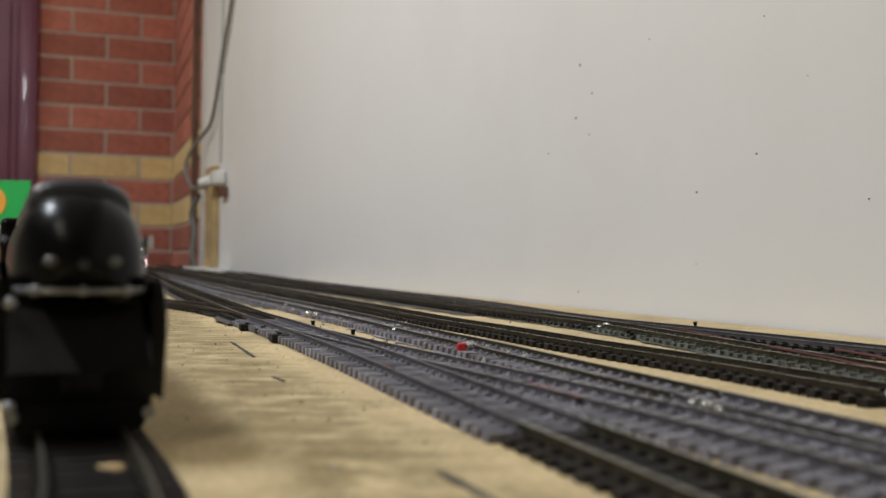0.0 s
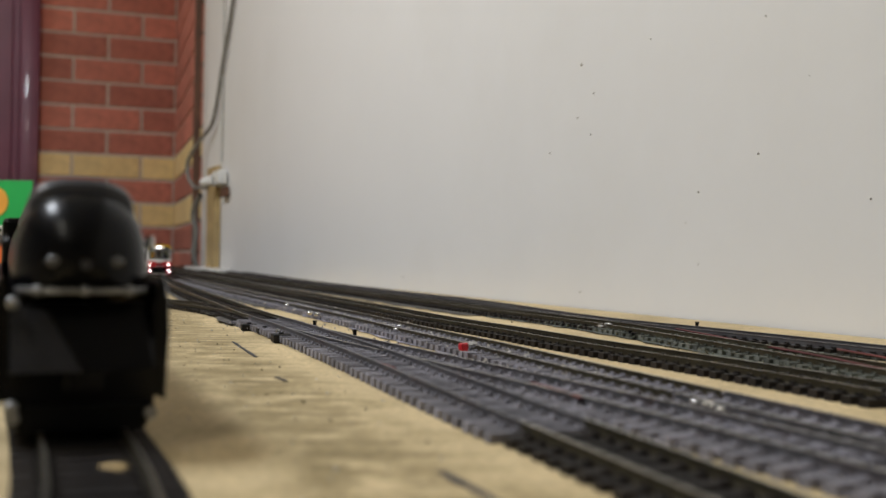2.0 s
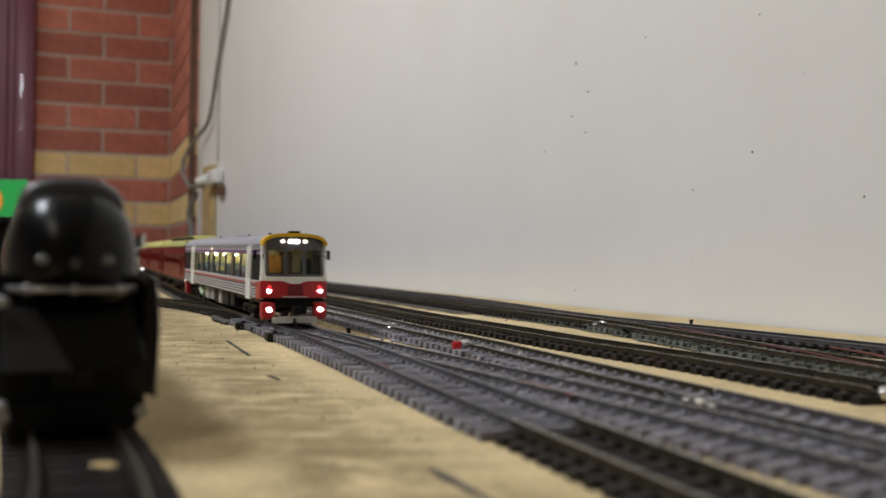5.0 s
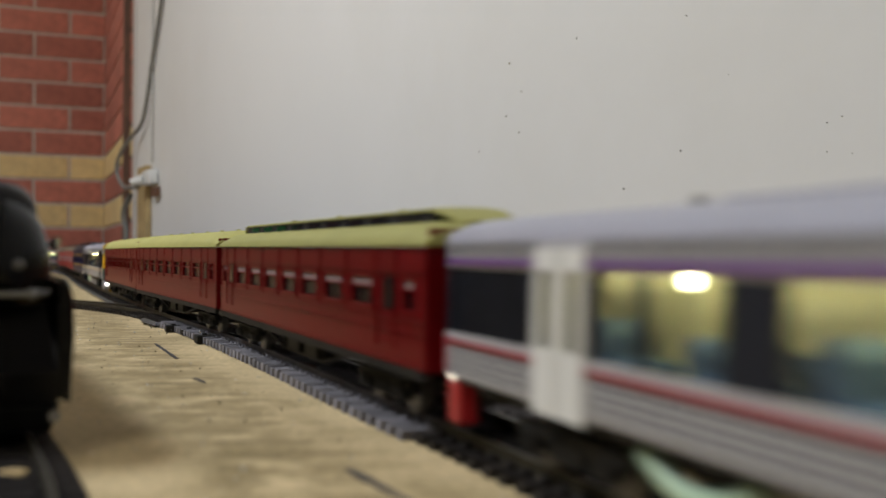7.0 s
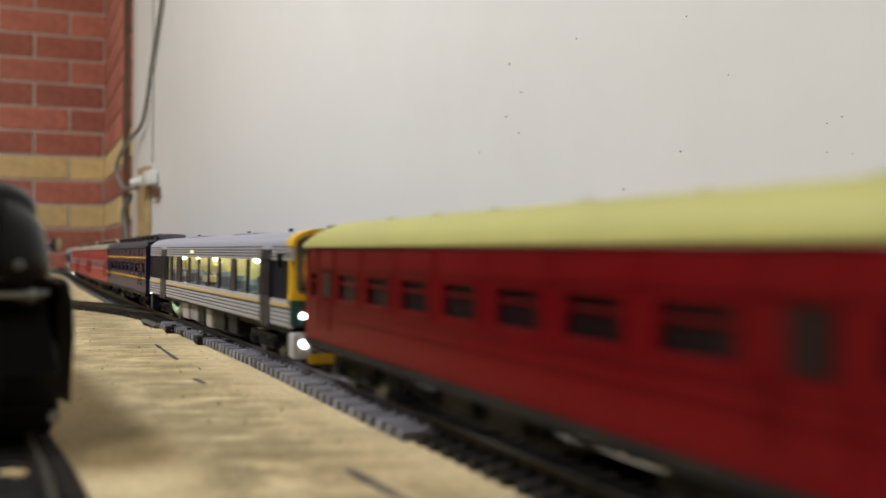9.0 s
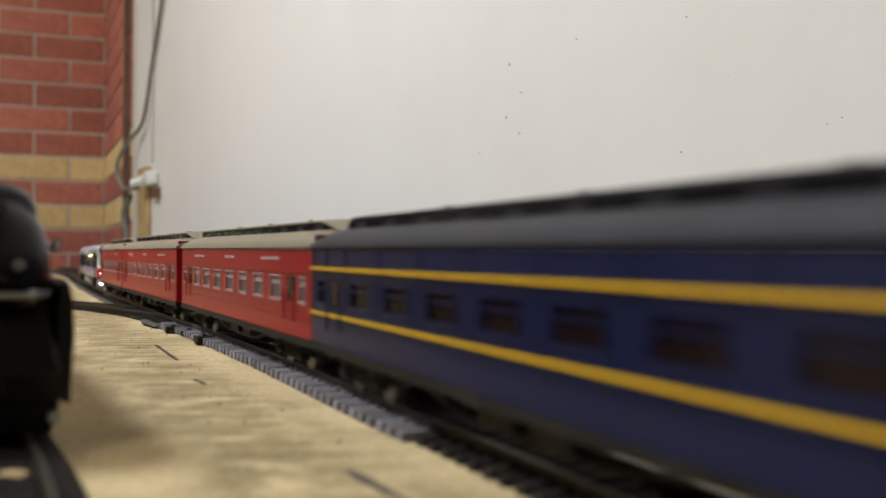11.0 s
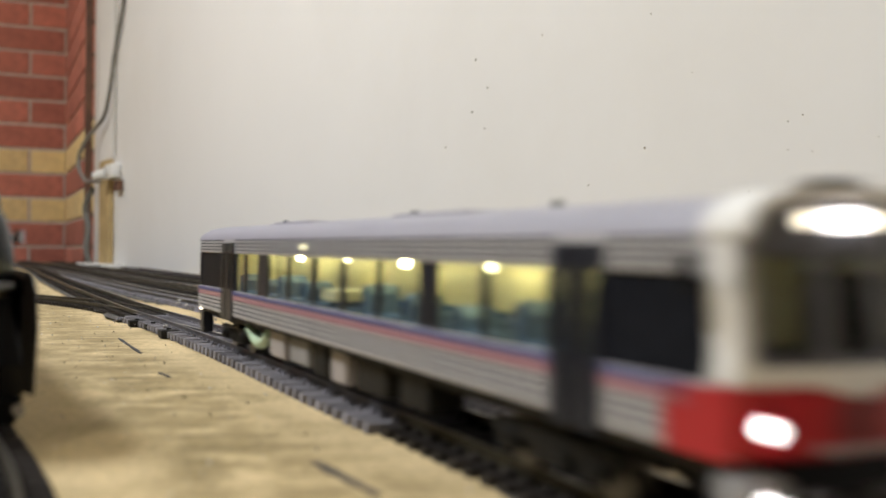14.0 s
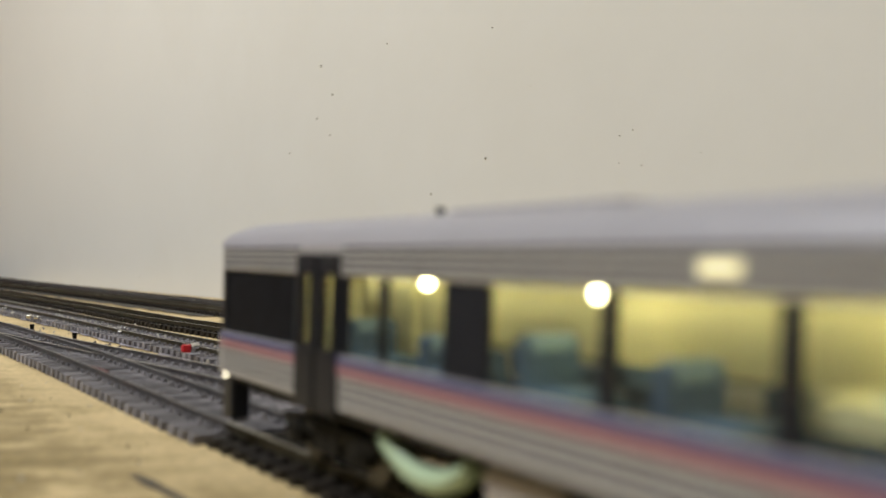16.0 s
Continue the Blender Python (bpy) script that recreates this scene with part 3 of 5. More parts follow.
def track(line, s0, s1, label, material=SLEEPER, rail=RAILSIDE, length=0.030, pitch=0.0072, grey=None, sleepers=True, zoff=0.0, climbs=False):
    """A length of track: two rails, sleepers, the nearest of them one by one."""
    t = thing("railway_track", label, "track", "tracks on the board", m=pose(0, 0, zoff))
    for off in (-GAUGE / 2, GAUGE / 2):
        bm = bmesh.new()
        rail_mesh(bm, line, s0, s1, off, climbs)
        r = part("rail", bm, rail, t)
        r.data.materials.append(RAILTOP)
        r.data.materials.append(GREYRAIL)
        for p in r.data.polygons:
            if grey and grey[2] is DUSTY and 0.235 < p.center.y < 0.59:
                p.material_index = 2
            elif p.normal.z > 0.9 and p.center.z > RAIL_TOP - 0.0010:
                p.material_index = 1
    if not sleepers:
        return t
    far = bmesh.new()
    count = 0
    for s in np.arange(s0 + pitch / 2, s1, pitch):
        p, w = line.at(s), line.way(s)
        a = math.degrees(math.atan2(w[1], w[0])) + random.uniform(-1.2, 1.2)
        m = grey[2] if grey and grey[0] < s < grey[1] else material
        ln = length + (0.004 if m is DUSTY else 0)
        key = (m.name, round(ln, 4))
        if key not in SM:
            SM[key] = sleeper_mesh(m, ln)
        if math.hypot(p[0], p[1]) < 0.95 and p[1] > -0.05 and count < 290:
            ob = new("sleeper", SM[key])
            ob.parent = t
            ob.matrix_basis = pose(p[0], p[1], (rise(p[1]) if climbs else 0) + random.uniform(-0.0002, 0.0001), 0, 0, a)
            count += 1
        elif p[1] > -0.6:
            mm = pose(p[0], p[1], rise(p[1]) if climbs else 0, 0, 0, a)
            h = ln / 2
            vs = [far.verts.new(mm @ Vector(v)) for v in ((-0.0017, -h, 0), (0.0017, -h, 0), (0.0017, h, 0), (-0.0017, h, 0), (-0.0017, -h, 0.0026), (0.0017, -h, 0.0026), (0.0017, h, 0.0026), (-0.0017, h, 0.0026))]
            for f in ((4, 5, 6, 7), (0, 1, 5, 4), (1, 2, 6, 5), (2, 3, 7, 6), (3, 0, 4, 7)):
                far.faces.new([vs[i] for i in f])
    if len(far.verts):
        tagged(part("sleeper_rest", far, material, t), kind="stuff")
    else:
        far.free()
    return t


def near_s(line, x, y):
    return float(line.s[np.argmin(np.hypot(line.p[:, 0] - x, line.p[:, 1] - y))])


G0, G1 = near_s(MAIN, -0.105, 0.59), near_s(MAIN, 0.024, 0.235)
track(MAIN, 0.3, MAIN.s[-1] - 0.2, "black sleepered model track under the train, partly grey", grey=(G0, G1, DUSTY), climbs=True)
LOOP = Line([(-0.47, 1.05), (-0.39, 0.975), (-0.31, 0.895), (-0.245, 0.825), (-0.188, 0.755), (-0.153, 0.70), (-0.118, 0.628), (-0.0861, 0.547)])
track(LOOP, 0, LOOP.s[-1] - 0.02, "black sleepered curved track joining the running track", zoff=-0.0003)
XING = Line([(-0.118, 0.622), (-0.083, 0.545), (-0.046, 0.466), (-0.005, 0.385), (0.030, 0.315), (0.061, 0.250), (0.092, 0.18), (0.124, 0.10), (0.158, 0.0), (0.25, -0.3)])
track(XING, 0.02, XING.s[-1], "dusty grey turnout road leaving the running track", DUSTY, GREYRAIL, length=0.032, zoff=-0.0004)
SECOND = Line([(-1.02, 3.0), (-0.60, 2.02), (-0.335, 1.35), (-0.207, 1.01), (-0.106, 0.76), (-0.049, 0.618), (-0.010, 0.513), (0.018, 0.442), (0.038, 0.386), (0.066, 0.31), (0.094, 0.235), (0.124, 0.16), (0.168, 0.05), (0.3, -0.35)])
S_END = near_s(SECOND, 0.073, 0.292)
track(SECOND, 0, S_END, "dusty grey siding track littered with chips", DUSTY, RAILSIDE, length=0.030)
track(SECOND, S_END + 0.002, SECOND.s[-1], "pale lilac-grey dusted turnout beyond the siding", DUSTY, GREYRAIL, length=0.034)
THIRD = Line([(-0.92, 3.0), (-0.53, 2.0), (-0.275, 1.33), (-0.155, 1.02), (-0.045, 0.74), (0.0, 0.619), (0.036, 0.537), (0.068, 0.459), (0.102, 0.388), (0.127, 0.328), (0.157, 0.25), (0.197, 0.15), (0.34, -0.25)])
T_END = near_s(THIRD, 0.137, 0.302)
track(THIRD, 0, T_END, "black sleepered siding track with brown rails", SLEEPER, RAILSIDE)
FOURTH = Line([(-0.82, 2.95), (-0.465, 2.0), (-0.22, 1.35), (-0.1, 1.07), (-0.002, 0.833), (0.041, 0.728), (0.075, 0.652), (0.099, 0.59), (0.119, 0.52), (0.138, 0.45), (0.161, 0.37), (0.19, 0.28), (0.24, 0.14), (0.36, -0.15)])
track(FOURTH, 0, FOURTH.s[-1], "dark siding track with grey and green dusted sleepers", SLEEPER, RAILSIDE, grey=(near_s(FOURTH, 0.10, 0.59), 9, MOSSED))
FIFTH = Line([(-0.73, 2.85), (-0.40, 2.0), (-0.165, 1.35), (-0.045, 1.05), (0.015, 0.905), (0.05, 0.80), (0.079, 0.70), (0.105, 0.63), (0.142, 0.562), (0.196, 0.456), (0.245, 0.36), (0.32, 0.2)])
track(FIFTH, 0, FIFTH.s[-1], "dark siding track close to the wall board", SLEEPER, GREYRAIL, length=0.028)
SIDING = Line([(-0.62, 1.40), (-0.46, 1.04), (-0.29, 0.665), (-0.16, 0.40), (-0.1085, 0.285), (-0.0740, 0.2090), (-0.0555, 0.165), (-0.032, 0.09), (-0.012, 0.0), (0.0, -0.25)])
track(SIDING, 0, SIDING.s[-1], "black sleepered track under the parked black locomotive", SLEEPER, RAILSIDE, length=0.028)


def roadbed(line, s0, s1, width, material, z, label, climbs=False):
    """A thin grimy bed under a length of track with a ragged edge."""
    bm = bmesh.new()
    rows = []
    for s in np.arange(s0, s1, 0.006):
        p, w = line.at(s), line.way(s)
        row = []
        for side in (-1, 1):
            o = side * width / 2 * (1 + 0.22 * noise.noise(Vector((s * 60, side * 7, z * 1000))) + 0.12 * noise.noise(Vector((s * 260, side * 3, 1))))
            row.append(bm.verts.new((p[0] + w[1] * o, p[1] - w[0] * o, z + (max(0.0, rise(p[1])) if climbs else 0))))
        rows.append(row)
    for a, b in zip(rows, rows[1:]):
        bm.faces.new((a[0], a[1], b[1], b[0]))
    return tagged(part("roadbed", bm, material), label, "roadbed", kind="structure")


roadbed(MAIN, near_s(MAIN, -0.7, 2.26), near_s(MAIN, -0.105, 0.59), 0.040, ROADBED, 0.0004, "dark grimy bed under the far running track", True)
# dark sheet: grime, and shade between the black sleepers put into its colour
roadbed(MAIN, G0, near_s(MAIN, 0.2, -0.4), 0.030, ROADBED, 0.0004, "dark bed under the near running track, grime and painted shade between sleepers", True)
roadbed(LOOP, 0, LOOP.s[-1], 0.026, ROADBED, 0.0006, "dark grimy bed under the curved track")
roadbed(XING, 0.03, XING.s[-1], 0.034, LILAC, 0.0008, "grey dusty bed under the turnout road")
roadbed(SECOND, 0, near_s(SECOND, -0.11, 0.77), 0.050, ROADBED, 0.0006, "dark grimy bed under the far second track")
roadbed(SECOND, near_s(SECOND, -0.11, 0.77), SECOND.s[-1], 0.036, LILAC, 0.0006, "grey dusty bed under the second track")
roadbed(THIRD, 0, near_s(THIRD, -0.05, 0.75), 0.055, ROADBED, 0.0005, "dark grimy bed under the far third track")
roadbed(THIRD, near_s(THIRD, -0.05, 0.75), T_END, 0.026, ROADBED, 0.0005, "dark bed under the third track")
roadbed(FOURTH, 0, near_s(FOURTH, 0.04, 0.73), 0.055, ROADBED, 0.0007, "dark grimy bed under the far fourth track")
roadbed(FOURTH, near_s(FOURTH, 0.04, 0.73), FOURTH.s[-1], 0.036, MOSSY, 0.0007, "green-grey ballast under the fourth track")
roadbed(FIFTH, 0, near_s(FIFTH, 0.079, 0.70), 0.05, ROADBED, 0.0009, "dark grimy bed under the far wall track")
roadbed(FIFTH, near_s(FIFTH, 0.079, 0.70), FIFTH.s[-1], 0.030, MOSSY, 0.0009, "green-grey ballast under the wall track")
roadbed(SIDING, 0, SIDING.s[-1], 0.025, BLACK, 0.0005, "dark bed under the locomotive's track")


# ---------------------------------------------------------------- rolling stock, local x ahead, y to its left, z up from the rail head
def bogie(parent, x, wb=0.027, r=0.0056, colour=UNDER, half=0.0125):
    b = part_empty_block("bogie", x, wb, colour, parent, half)
    for dx in (-wb / 2, wb / 2):
        bm = bmesh.new()
        cyl(bm, (x + dx, -0.011, r), (x + dx, 0.011, r), 0.0012, n=8)
        for s in (-1, 1):
            cyl(bm, (x + dx, s * 0.0072, r), (x + dx, s * 0.0098, r), r, n=18)
            cyl(bm, (x + dx, s * 0.0068, r), (x + dx, s * 0.0074, r), r + 0.0007, n=18)
        part("wheelset", bm, STEELWHEEL, b, "dark steel wheelset", True)
    return b


def part_empty_block(name, x, wb, colour, parent, half):
    bm = bmesh.new()
    box(bm, x - 0.004, x + 0.004, -half, half, 0.0060, 0.0105)
    b = part(name, bm, colour, parent)
    for s in (-1, 1):
        y = s * half
        bm = bmesh.new()
        box(bm, x - wb / 2 - 0.006, x + wb / 2 + 0.006, y - 0.0009, y + 0.0009, 0.0062, 0.0085)
        box(bm, x - 0.006, x + 0.006, y - 0.001, y + 0.001, 0.0035, 0.0064)
        for dx in (-wb / 2, wb / 2):
            box(bm, x + dx - 0.003, x + dx + 0.003, y - 0.0015, y + 0.0015, 0.0035, 0.0075)
            cyl(bm, (x + dx, y + s * 0.0008, 0.0055), (x + dx, y + s * 0.0022, 0.0055), 0.0014, n=10)
        for dx in (-0.0045, 0, 0.0045):
            cyl(bm, (x + dx, y + s * 0.0004, 0.0035), (x + dx, y + s * 0.0004, 0.0078), 0.0012, n=8)
        part("side_frame", bm, colour, b)
    return b


def coupling(parent, x, s):
    bm = bmesh.new()
    box(bm, min(x, x + s * 0.007), max(x, x + s * 0.007), -0.0011, 0.0011, 0.0065, 0.0090)
    box(bm, min(x + s * 0.005, x + s * 0.008), max(x + s * 0.005, x + s * 0.008), -0.0022, 0.0022, 0.0058, 0.0098)
    return part("coupler", bm, UNDER, parent)


W_A = 0.0330
SILL_A, CANT_A, PEAK_A = 0.0130, 0.0404, 0.0460


def wall_y(z):
    """Half width of the railcar body, leaning in a little above the waist."""
    return W_A / 2 - max(0.0, z - 0.027) * 0.035


def side_panel(bm, x0, x1, z0, z1, s, out=0.0, thick=0.0009):
    ya0, ya1 = wall_y(z0) + out, wall_y(z1) + out
    v = [bm.verts.new(p) for p in ((x0, s * ya0, z0), (x1, s * ya0, z0), (x1, s * ya1, z1), (x0, s * ya1, z1),
                                   (x0, s * (ya0 - thick), z0), (x1, s * (ya0 - thick), z0), (x1, s * (ya1 - thick), z1), (x0, s * (ya1 - thick), z1))]
    for f in ((0, 1, 2, 3), (7, 6, 5, 4), (0, 4, 5, 1), (1, 5, 6, 2), (2, 6, 7, 3), (3, 7, 4, 0)):
        bm.faces.new([v[i] for i in f])


def railcar(label, frame_mat, top_mat, low_mat, door_mat, upper_line, waist_line, waist_line2, band, box_mat, plough_mat, panel, length):
    car = thing("railcar", label, "railcar", "cars of the running train")
    H = length / 2
    zb, zt = 0.0222, 0.0354        # window band
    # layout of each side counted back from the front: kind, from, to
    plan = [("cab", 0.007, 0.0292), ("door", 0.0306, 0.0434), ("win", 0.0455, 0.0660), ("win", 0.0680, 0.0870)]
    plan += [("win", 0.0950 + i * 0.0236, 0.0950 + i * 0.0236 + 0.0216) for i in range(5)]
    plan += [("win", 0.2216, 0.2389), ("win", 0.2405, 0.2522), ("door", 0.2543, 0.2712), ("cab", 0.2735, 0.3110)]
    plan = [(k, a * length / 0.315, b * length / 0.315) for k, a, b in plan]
    for s in (-1, 1):
        lower, upper, ribs, grooves = bmesh.new(), bmesh.new(), bmesh.new(), bmesh.new()
        side_panel(lower, -H + 0.002, H - 0.004, SILL_A, zb, s)
        side_panel(upper, -H + 0.002, H - 0.004, zt, CANT_A, s)
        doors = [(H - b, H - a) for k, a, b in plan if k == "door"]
        spans, x = [], -H + 0.003
        for a, b in sorted(doors):
            spans.append((x, a - 0.0006))
            x = b + 0.0006
        spans.append((x, H - (0.012 if band else 0.005)))
        for a, b in spans:
            for i in range(4):
                z = SILL_A + 0.0006 + i * 0.00145
                side_panel(ribs, a, b, z, z + 0.0008, s, 0.00028, 0.0005)
            # dark strips between the ribs, with the recess shade put into their colour
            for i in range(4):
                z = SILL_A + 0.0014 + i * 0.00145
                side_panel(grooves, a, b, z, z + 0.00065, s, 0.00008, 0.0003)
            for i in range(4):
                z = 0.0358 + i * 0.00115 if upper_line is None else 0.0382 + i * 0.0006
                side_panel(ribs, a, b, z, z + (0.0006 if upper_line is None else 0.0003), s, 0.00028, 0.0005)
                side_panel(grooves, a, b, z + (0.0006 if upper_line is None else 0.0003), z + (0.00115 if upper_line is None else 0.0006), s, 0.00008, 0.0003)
        part("lower_side", lower, SILVER, car)
        part("upper_side", upper, SILVER, car)
        part("fluting", ribs, SILVER, car, "ribbed silver fluting")
        part("groove", grooves, GROOVE, car, "dark strips between the ribs, painted recess shade")
        if band:
            bm = bmesh.new()
            side_panel(bm, H - 0.017, H - 0.0042, SILL_A, 0.0216, s, 0.0005)
            part("corner_band", bm, low_mat, car, "coloured corner panel wrapping from the front")
        # dark window band: pillars between the openings, then panes behind
        x = H - 0.004
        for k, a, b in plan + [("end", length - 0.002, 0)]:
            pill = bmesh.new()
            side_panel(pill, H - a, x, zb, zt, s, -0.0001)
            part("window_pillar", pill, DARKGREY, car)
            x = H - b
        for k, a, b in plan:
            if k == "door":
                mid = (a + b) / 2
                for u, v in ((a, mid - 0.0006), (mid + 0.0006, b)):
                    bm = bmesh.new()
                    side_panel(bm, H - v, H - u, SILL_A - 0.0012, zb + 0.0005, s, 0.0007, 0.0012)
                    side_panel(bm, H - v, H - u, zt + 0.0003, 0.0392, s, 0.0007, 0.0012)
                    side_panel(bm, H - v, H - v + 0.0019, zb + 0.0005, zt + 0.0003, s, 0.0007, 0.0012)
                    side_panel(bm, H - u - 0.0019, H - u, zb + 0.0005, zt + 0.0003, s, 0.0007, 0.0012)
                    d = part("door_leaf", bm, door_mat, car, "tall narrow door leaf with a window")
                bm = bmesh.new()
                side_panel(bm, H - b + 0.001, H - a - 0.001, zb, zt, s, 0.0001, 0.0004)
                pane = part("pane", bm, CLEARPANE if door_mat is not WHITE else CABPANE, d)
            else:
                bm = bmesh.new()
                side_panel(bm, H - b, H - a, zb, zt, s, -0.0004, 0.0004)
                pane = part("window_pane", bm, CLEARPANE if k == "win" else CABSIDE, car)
            pane.visible_shadow = False
        for line, z0, z1 in ((upper_line, 0.0362, 0.0374), (waist_line, 0.0198, 0.0208) if waist_line2 is None else (waist_line, 0.0190, 0.0205), (waist_line2, 0.0208, 0.0219)):
            if line:
                bm = bmesh.new()
                for a, b in spans:
                    side_panel(bm, a, b, z0, z1, s, 0.0005, 0.0006)
                part("stripe", bm, line, car, "painted stripe along the side")
        bm = bmesh.new()
        side_panel(bm, H - 0.1835, H - 0.1785, 0.0374, 0.0388, s, 0.0008, 0.0008)
        part("destination_sign", bm, SIGNGLOW if panel else SILVER, car, "small lit side sign")
    # roof
    bm = bmesh.new()
    secs = []
    for x, k in ((-H, 0.86), (-H + 0.004, 1.0), (H - 0.012, 1.0), (H - 0.0082, 1.0)):
        sec = [((-1) * wall_y(CANT_A), CANT_A)]
        for i in range(13):
            u = math.pi * (1 - i / 12)
            sec.append((math.copysign(abs(math.cos(u)) ** 0.85, math.cos(u)) * wall_y(CANT_A), CANT_A + (PEAK_A - CANT_A) * k * math.sin(u) ** 0.9))
        secs.append([(x, y, z) for y, z in sec[1:]])
    loft(bm, secs)
    roof = part("roof", bm, ROOFSILVER, car, smooth=True)
    for dx in (-0.06, 0.05):
        bm = bmesh.new()
        box(bm, dx - 0.02, dx + 0.02, -0.008, 0.008, PEAK_A - 0.0012, PEAK_A + 0.0002, bevel=0.0005)
        part("roof_unit", bm, ROOFSILVER, roof)
    for dx in (0.09, 0.02, -0.10):
        bm = bmesh.new()
        cyl(bm, (dx, 0.002, PEAK_A - 0.0006), (dx, 0.002, PEAK_A + 0.0016), 0.0009, n=8)
        part("aerial", bm, BLACK, roof)
    # inside: floor, lining, seats and lamps
    block("saloon_floor", (-H + 0.003, H - 0.006, -0.0145, 0.0145, 0.0165, 0.0172), UNDER, car)
    block("lining", (-H + 0.03, H - 0.03, -0.0150, 0.0150, 0.0358, 0.0364), LINING, car, "cream saloon ceiling")
    block("bulkhead", (H - 0.028, H - 0.0272, -0.0148, 0.0148, 0.0172, 0.0372), LINING, car)
    block("bulkhead", (-H + 0.0425, -H + 0.0433, -0.0148, 0.0148, 0.0172, 0.0372), LINING, car)
    k = length / 0.335
    # added cream panel along the middle, catches lamp light to brighten the windows
    bm = bmesh.new()
    box(bm, -H + 0.040, H - 0.052, -0.0012, 0.0012, 0.0255, 0.0357)
    part("backing_panel", bm, LINING, car, "added cream panel above the seats that catches the saloon light")
    for i in range(9):
        x = H - 0.058 - i * 0.0262 * k
        for s in (-1, 1):
            bm = bmesh.new()
            top = 0.0288 - 0.0011 * ((i * 5) % 3)
            box(bm, x - 0.005, x + 0.005, s * 0.0085 - 0.0046, s * 0.0085 + 0.0046, 0.0172, 0.0222, bevel=0.0006)
            box(bm, x - 0.0068, x - 0.0045, s * 0.0085 - 0.0046, s * 0.0085 + 0.0046, 0.0208, top, bevel=0.0006)
            seat = part("seat", bm, SEAT, car, "dark blue passenger seat")
            bm = bmesh.new()
            box(bm, x - 0.0070, x - 0.0044, s * 0.0085 - 0.0036, s * 0.0085 + 0.0036, top - 0.0022, top + 0.0004, bevel=0.0005)
            part("headrest_cover", bm, HEADREST, seat, "pale blue headrest cover")
    for i in range(1, 7):
        x = -H + (0.0400 + i * 0.0425) * k
        for s in (-1, 1):
            bm = bmesh.new()
            ball(bm, (x, s * 0.0095, 0.0348), 0.0009)
            part("saloon_lamp", bm, SALOON, car, smooth=True)
    for xx in (H - 0.0380 * k, -H + 0.0556 * k):
        block("vestibule_wall", (xx - 0.009, xx + 0.009, -0.0026, 0.0026, 0.0172, 0.0357), LINING, car, "cream vestibule wall")
    # added glowing strips, hidden from the camera, to brighten the saloon
    for s in (-1, 1):
        block("fill_strip", (-H + 0.046 * k, H - 0.050 * k, s * 0.0042 - 0.0006, s * 0.0042 + 0.0006, 0.0353, 0.0357), FILLGLOW, car, "added hidden glowing strip that brightens the saloon")
    # a thick pale block on each side, low behind the windows
    for s in (-1, 1):
        block("pale_block", (-H + 0.1600 * k, -H + 0.1730 * k, min(s * 0.0040, s * 0.0140), max(s * 0.0040, s * 0.0140), 0.0240, 0.0268), LINING, car, "thick pale block low in the saloon")
    # front, slightly raked and V-shaped in plan
    fx = H
    def prow(z0, z1, w, nose=0.0):
        """A slab across the front, blunt V in plan."""
        b = bmesh.new()
        pl = [(fx - 0.0075, -w), (fx - 0.0035, -w), (fx - 0.0022, -w + 0.0022), (fx + nose, -0.0045), (fx + nose, 0.0045), (fx - 0.0022, w - 0.0022), (fx - 0.0035, w), (fx - 0.0075, w)]
        loft(b, [[(x, y, z0) for x, y in pl], [(x, y, z1) for x, y in pl]])
        return b
    low = part("front_apron", prow(0.0138, 0.0223, W_A / 2 + 0.0002, -0.0004), low_mat, car)
    part("front_waist", prow(0.0223, 0.0245, W_A / 2 + 0.0003), frame_mat, car)
    bm = bmesh.new()      # the waist band dips to a point in the middle
    loft(bm, [[(fx - 0.003, -0.0105, 0.0224), (fx + 0.0003, -0.0105 * 0.5, 0.0224), (fx + 0.0003, 0.0105 * 0.5, 0.0224), (fx - 0.003, 0.0105, 0.0224)],
              [(fx - 0.003, -0.0030, 0.0209), (fx + 0.0003, -0.0020, 0.0209), (fx + 0.0003, 0.0020, 0.0209), (fx - 0.003, 0.0030, 0.0209)]])
    part("waist_point", bm, frame_mat, car)
    block("centre_plate", (fx - 0.0006, fx + 0.0001, -0.0040, 0.0040, 0.0152, 0.0204), DARKRED if low_mat is RED else low_mat, car, "darker plate on the front apron", bevel=0.0003)
    for s in (-1, 1):
        bm = bmesh.new()
        loft(bm, [[(fx - 0.0075, s * W_A / 2, 0.0242), (fx - 0.0032, s * W_A / 2, 0.0242), (fx - 0.0022, s * (W_A / 2 - 0.0020), 0.0242), (fx - 0.0075, s * (W_A / 2 - 0.0020), 0.0242)],
                  [(fx - 0.0095, s * 0.0161, 0.0418), (fx - 0.0052, s * 0.0161, 0.0418), (fx - 0.0044, s * 0.0145, 0.0418), (fx - 0.0095, s * 0.0145, 0.0418)]])
        part("corner_pillar", bm, frame_mat, car)
    bm = bmesh.new()      # arched brow over the windscreens
    secs = []
    for x in (fx - 0.010, fx - 0.0018):
        outer, inner = [], []
        for i in range(17):
            u = math.pi * (1 - i / 16)
            c = math.copysign(abs(math.cos(u)) ** 0.7, math.cos(u))
            outer.append((x, c * 0.0166, 0.0404 + 0.0060 * math.sin(u) ** 0.8))
            inner.append((x, c * 0.0155, 0.0399 + 0.0048 * math.sin(u) ** 0.8))
        secs.append(outer + inner[::-1])
    loft(bm, secs)
    part("brow", bm, top_mat, car, smooth=True)
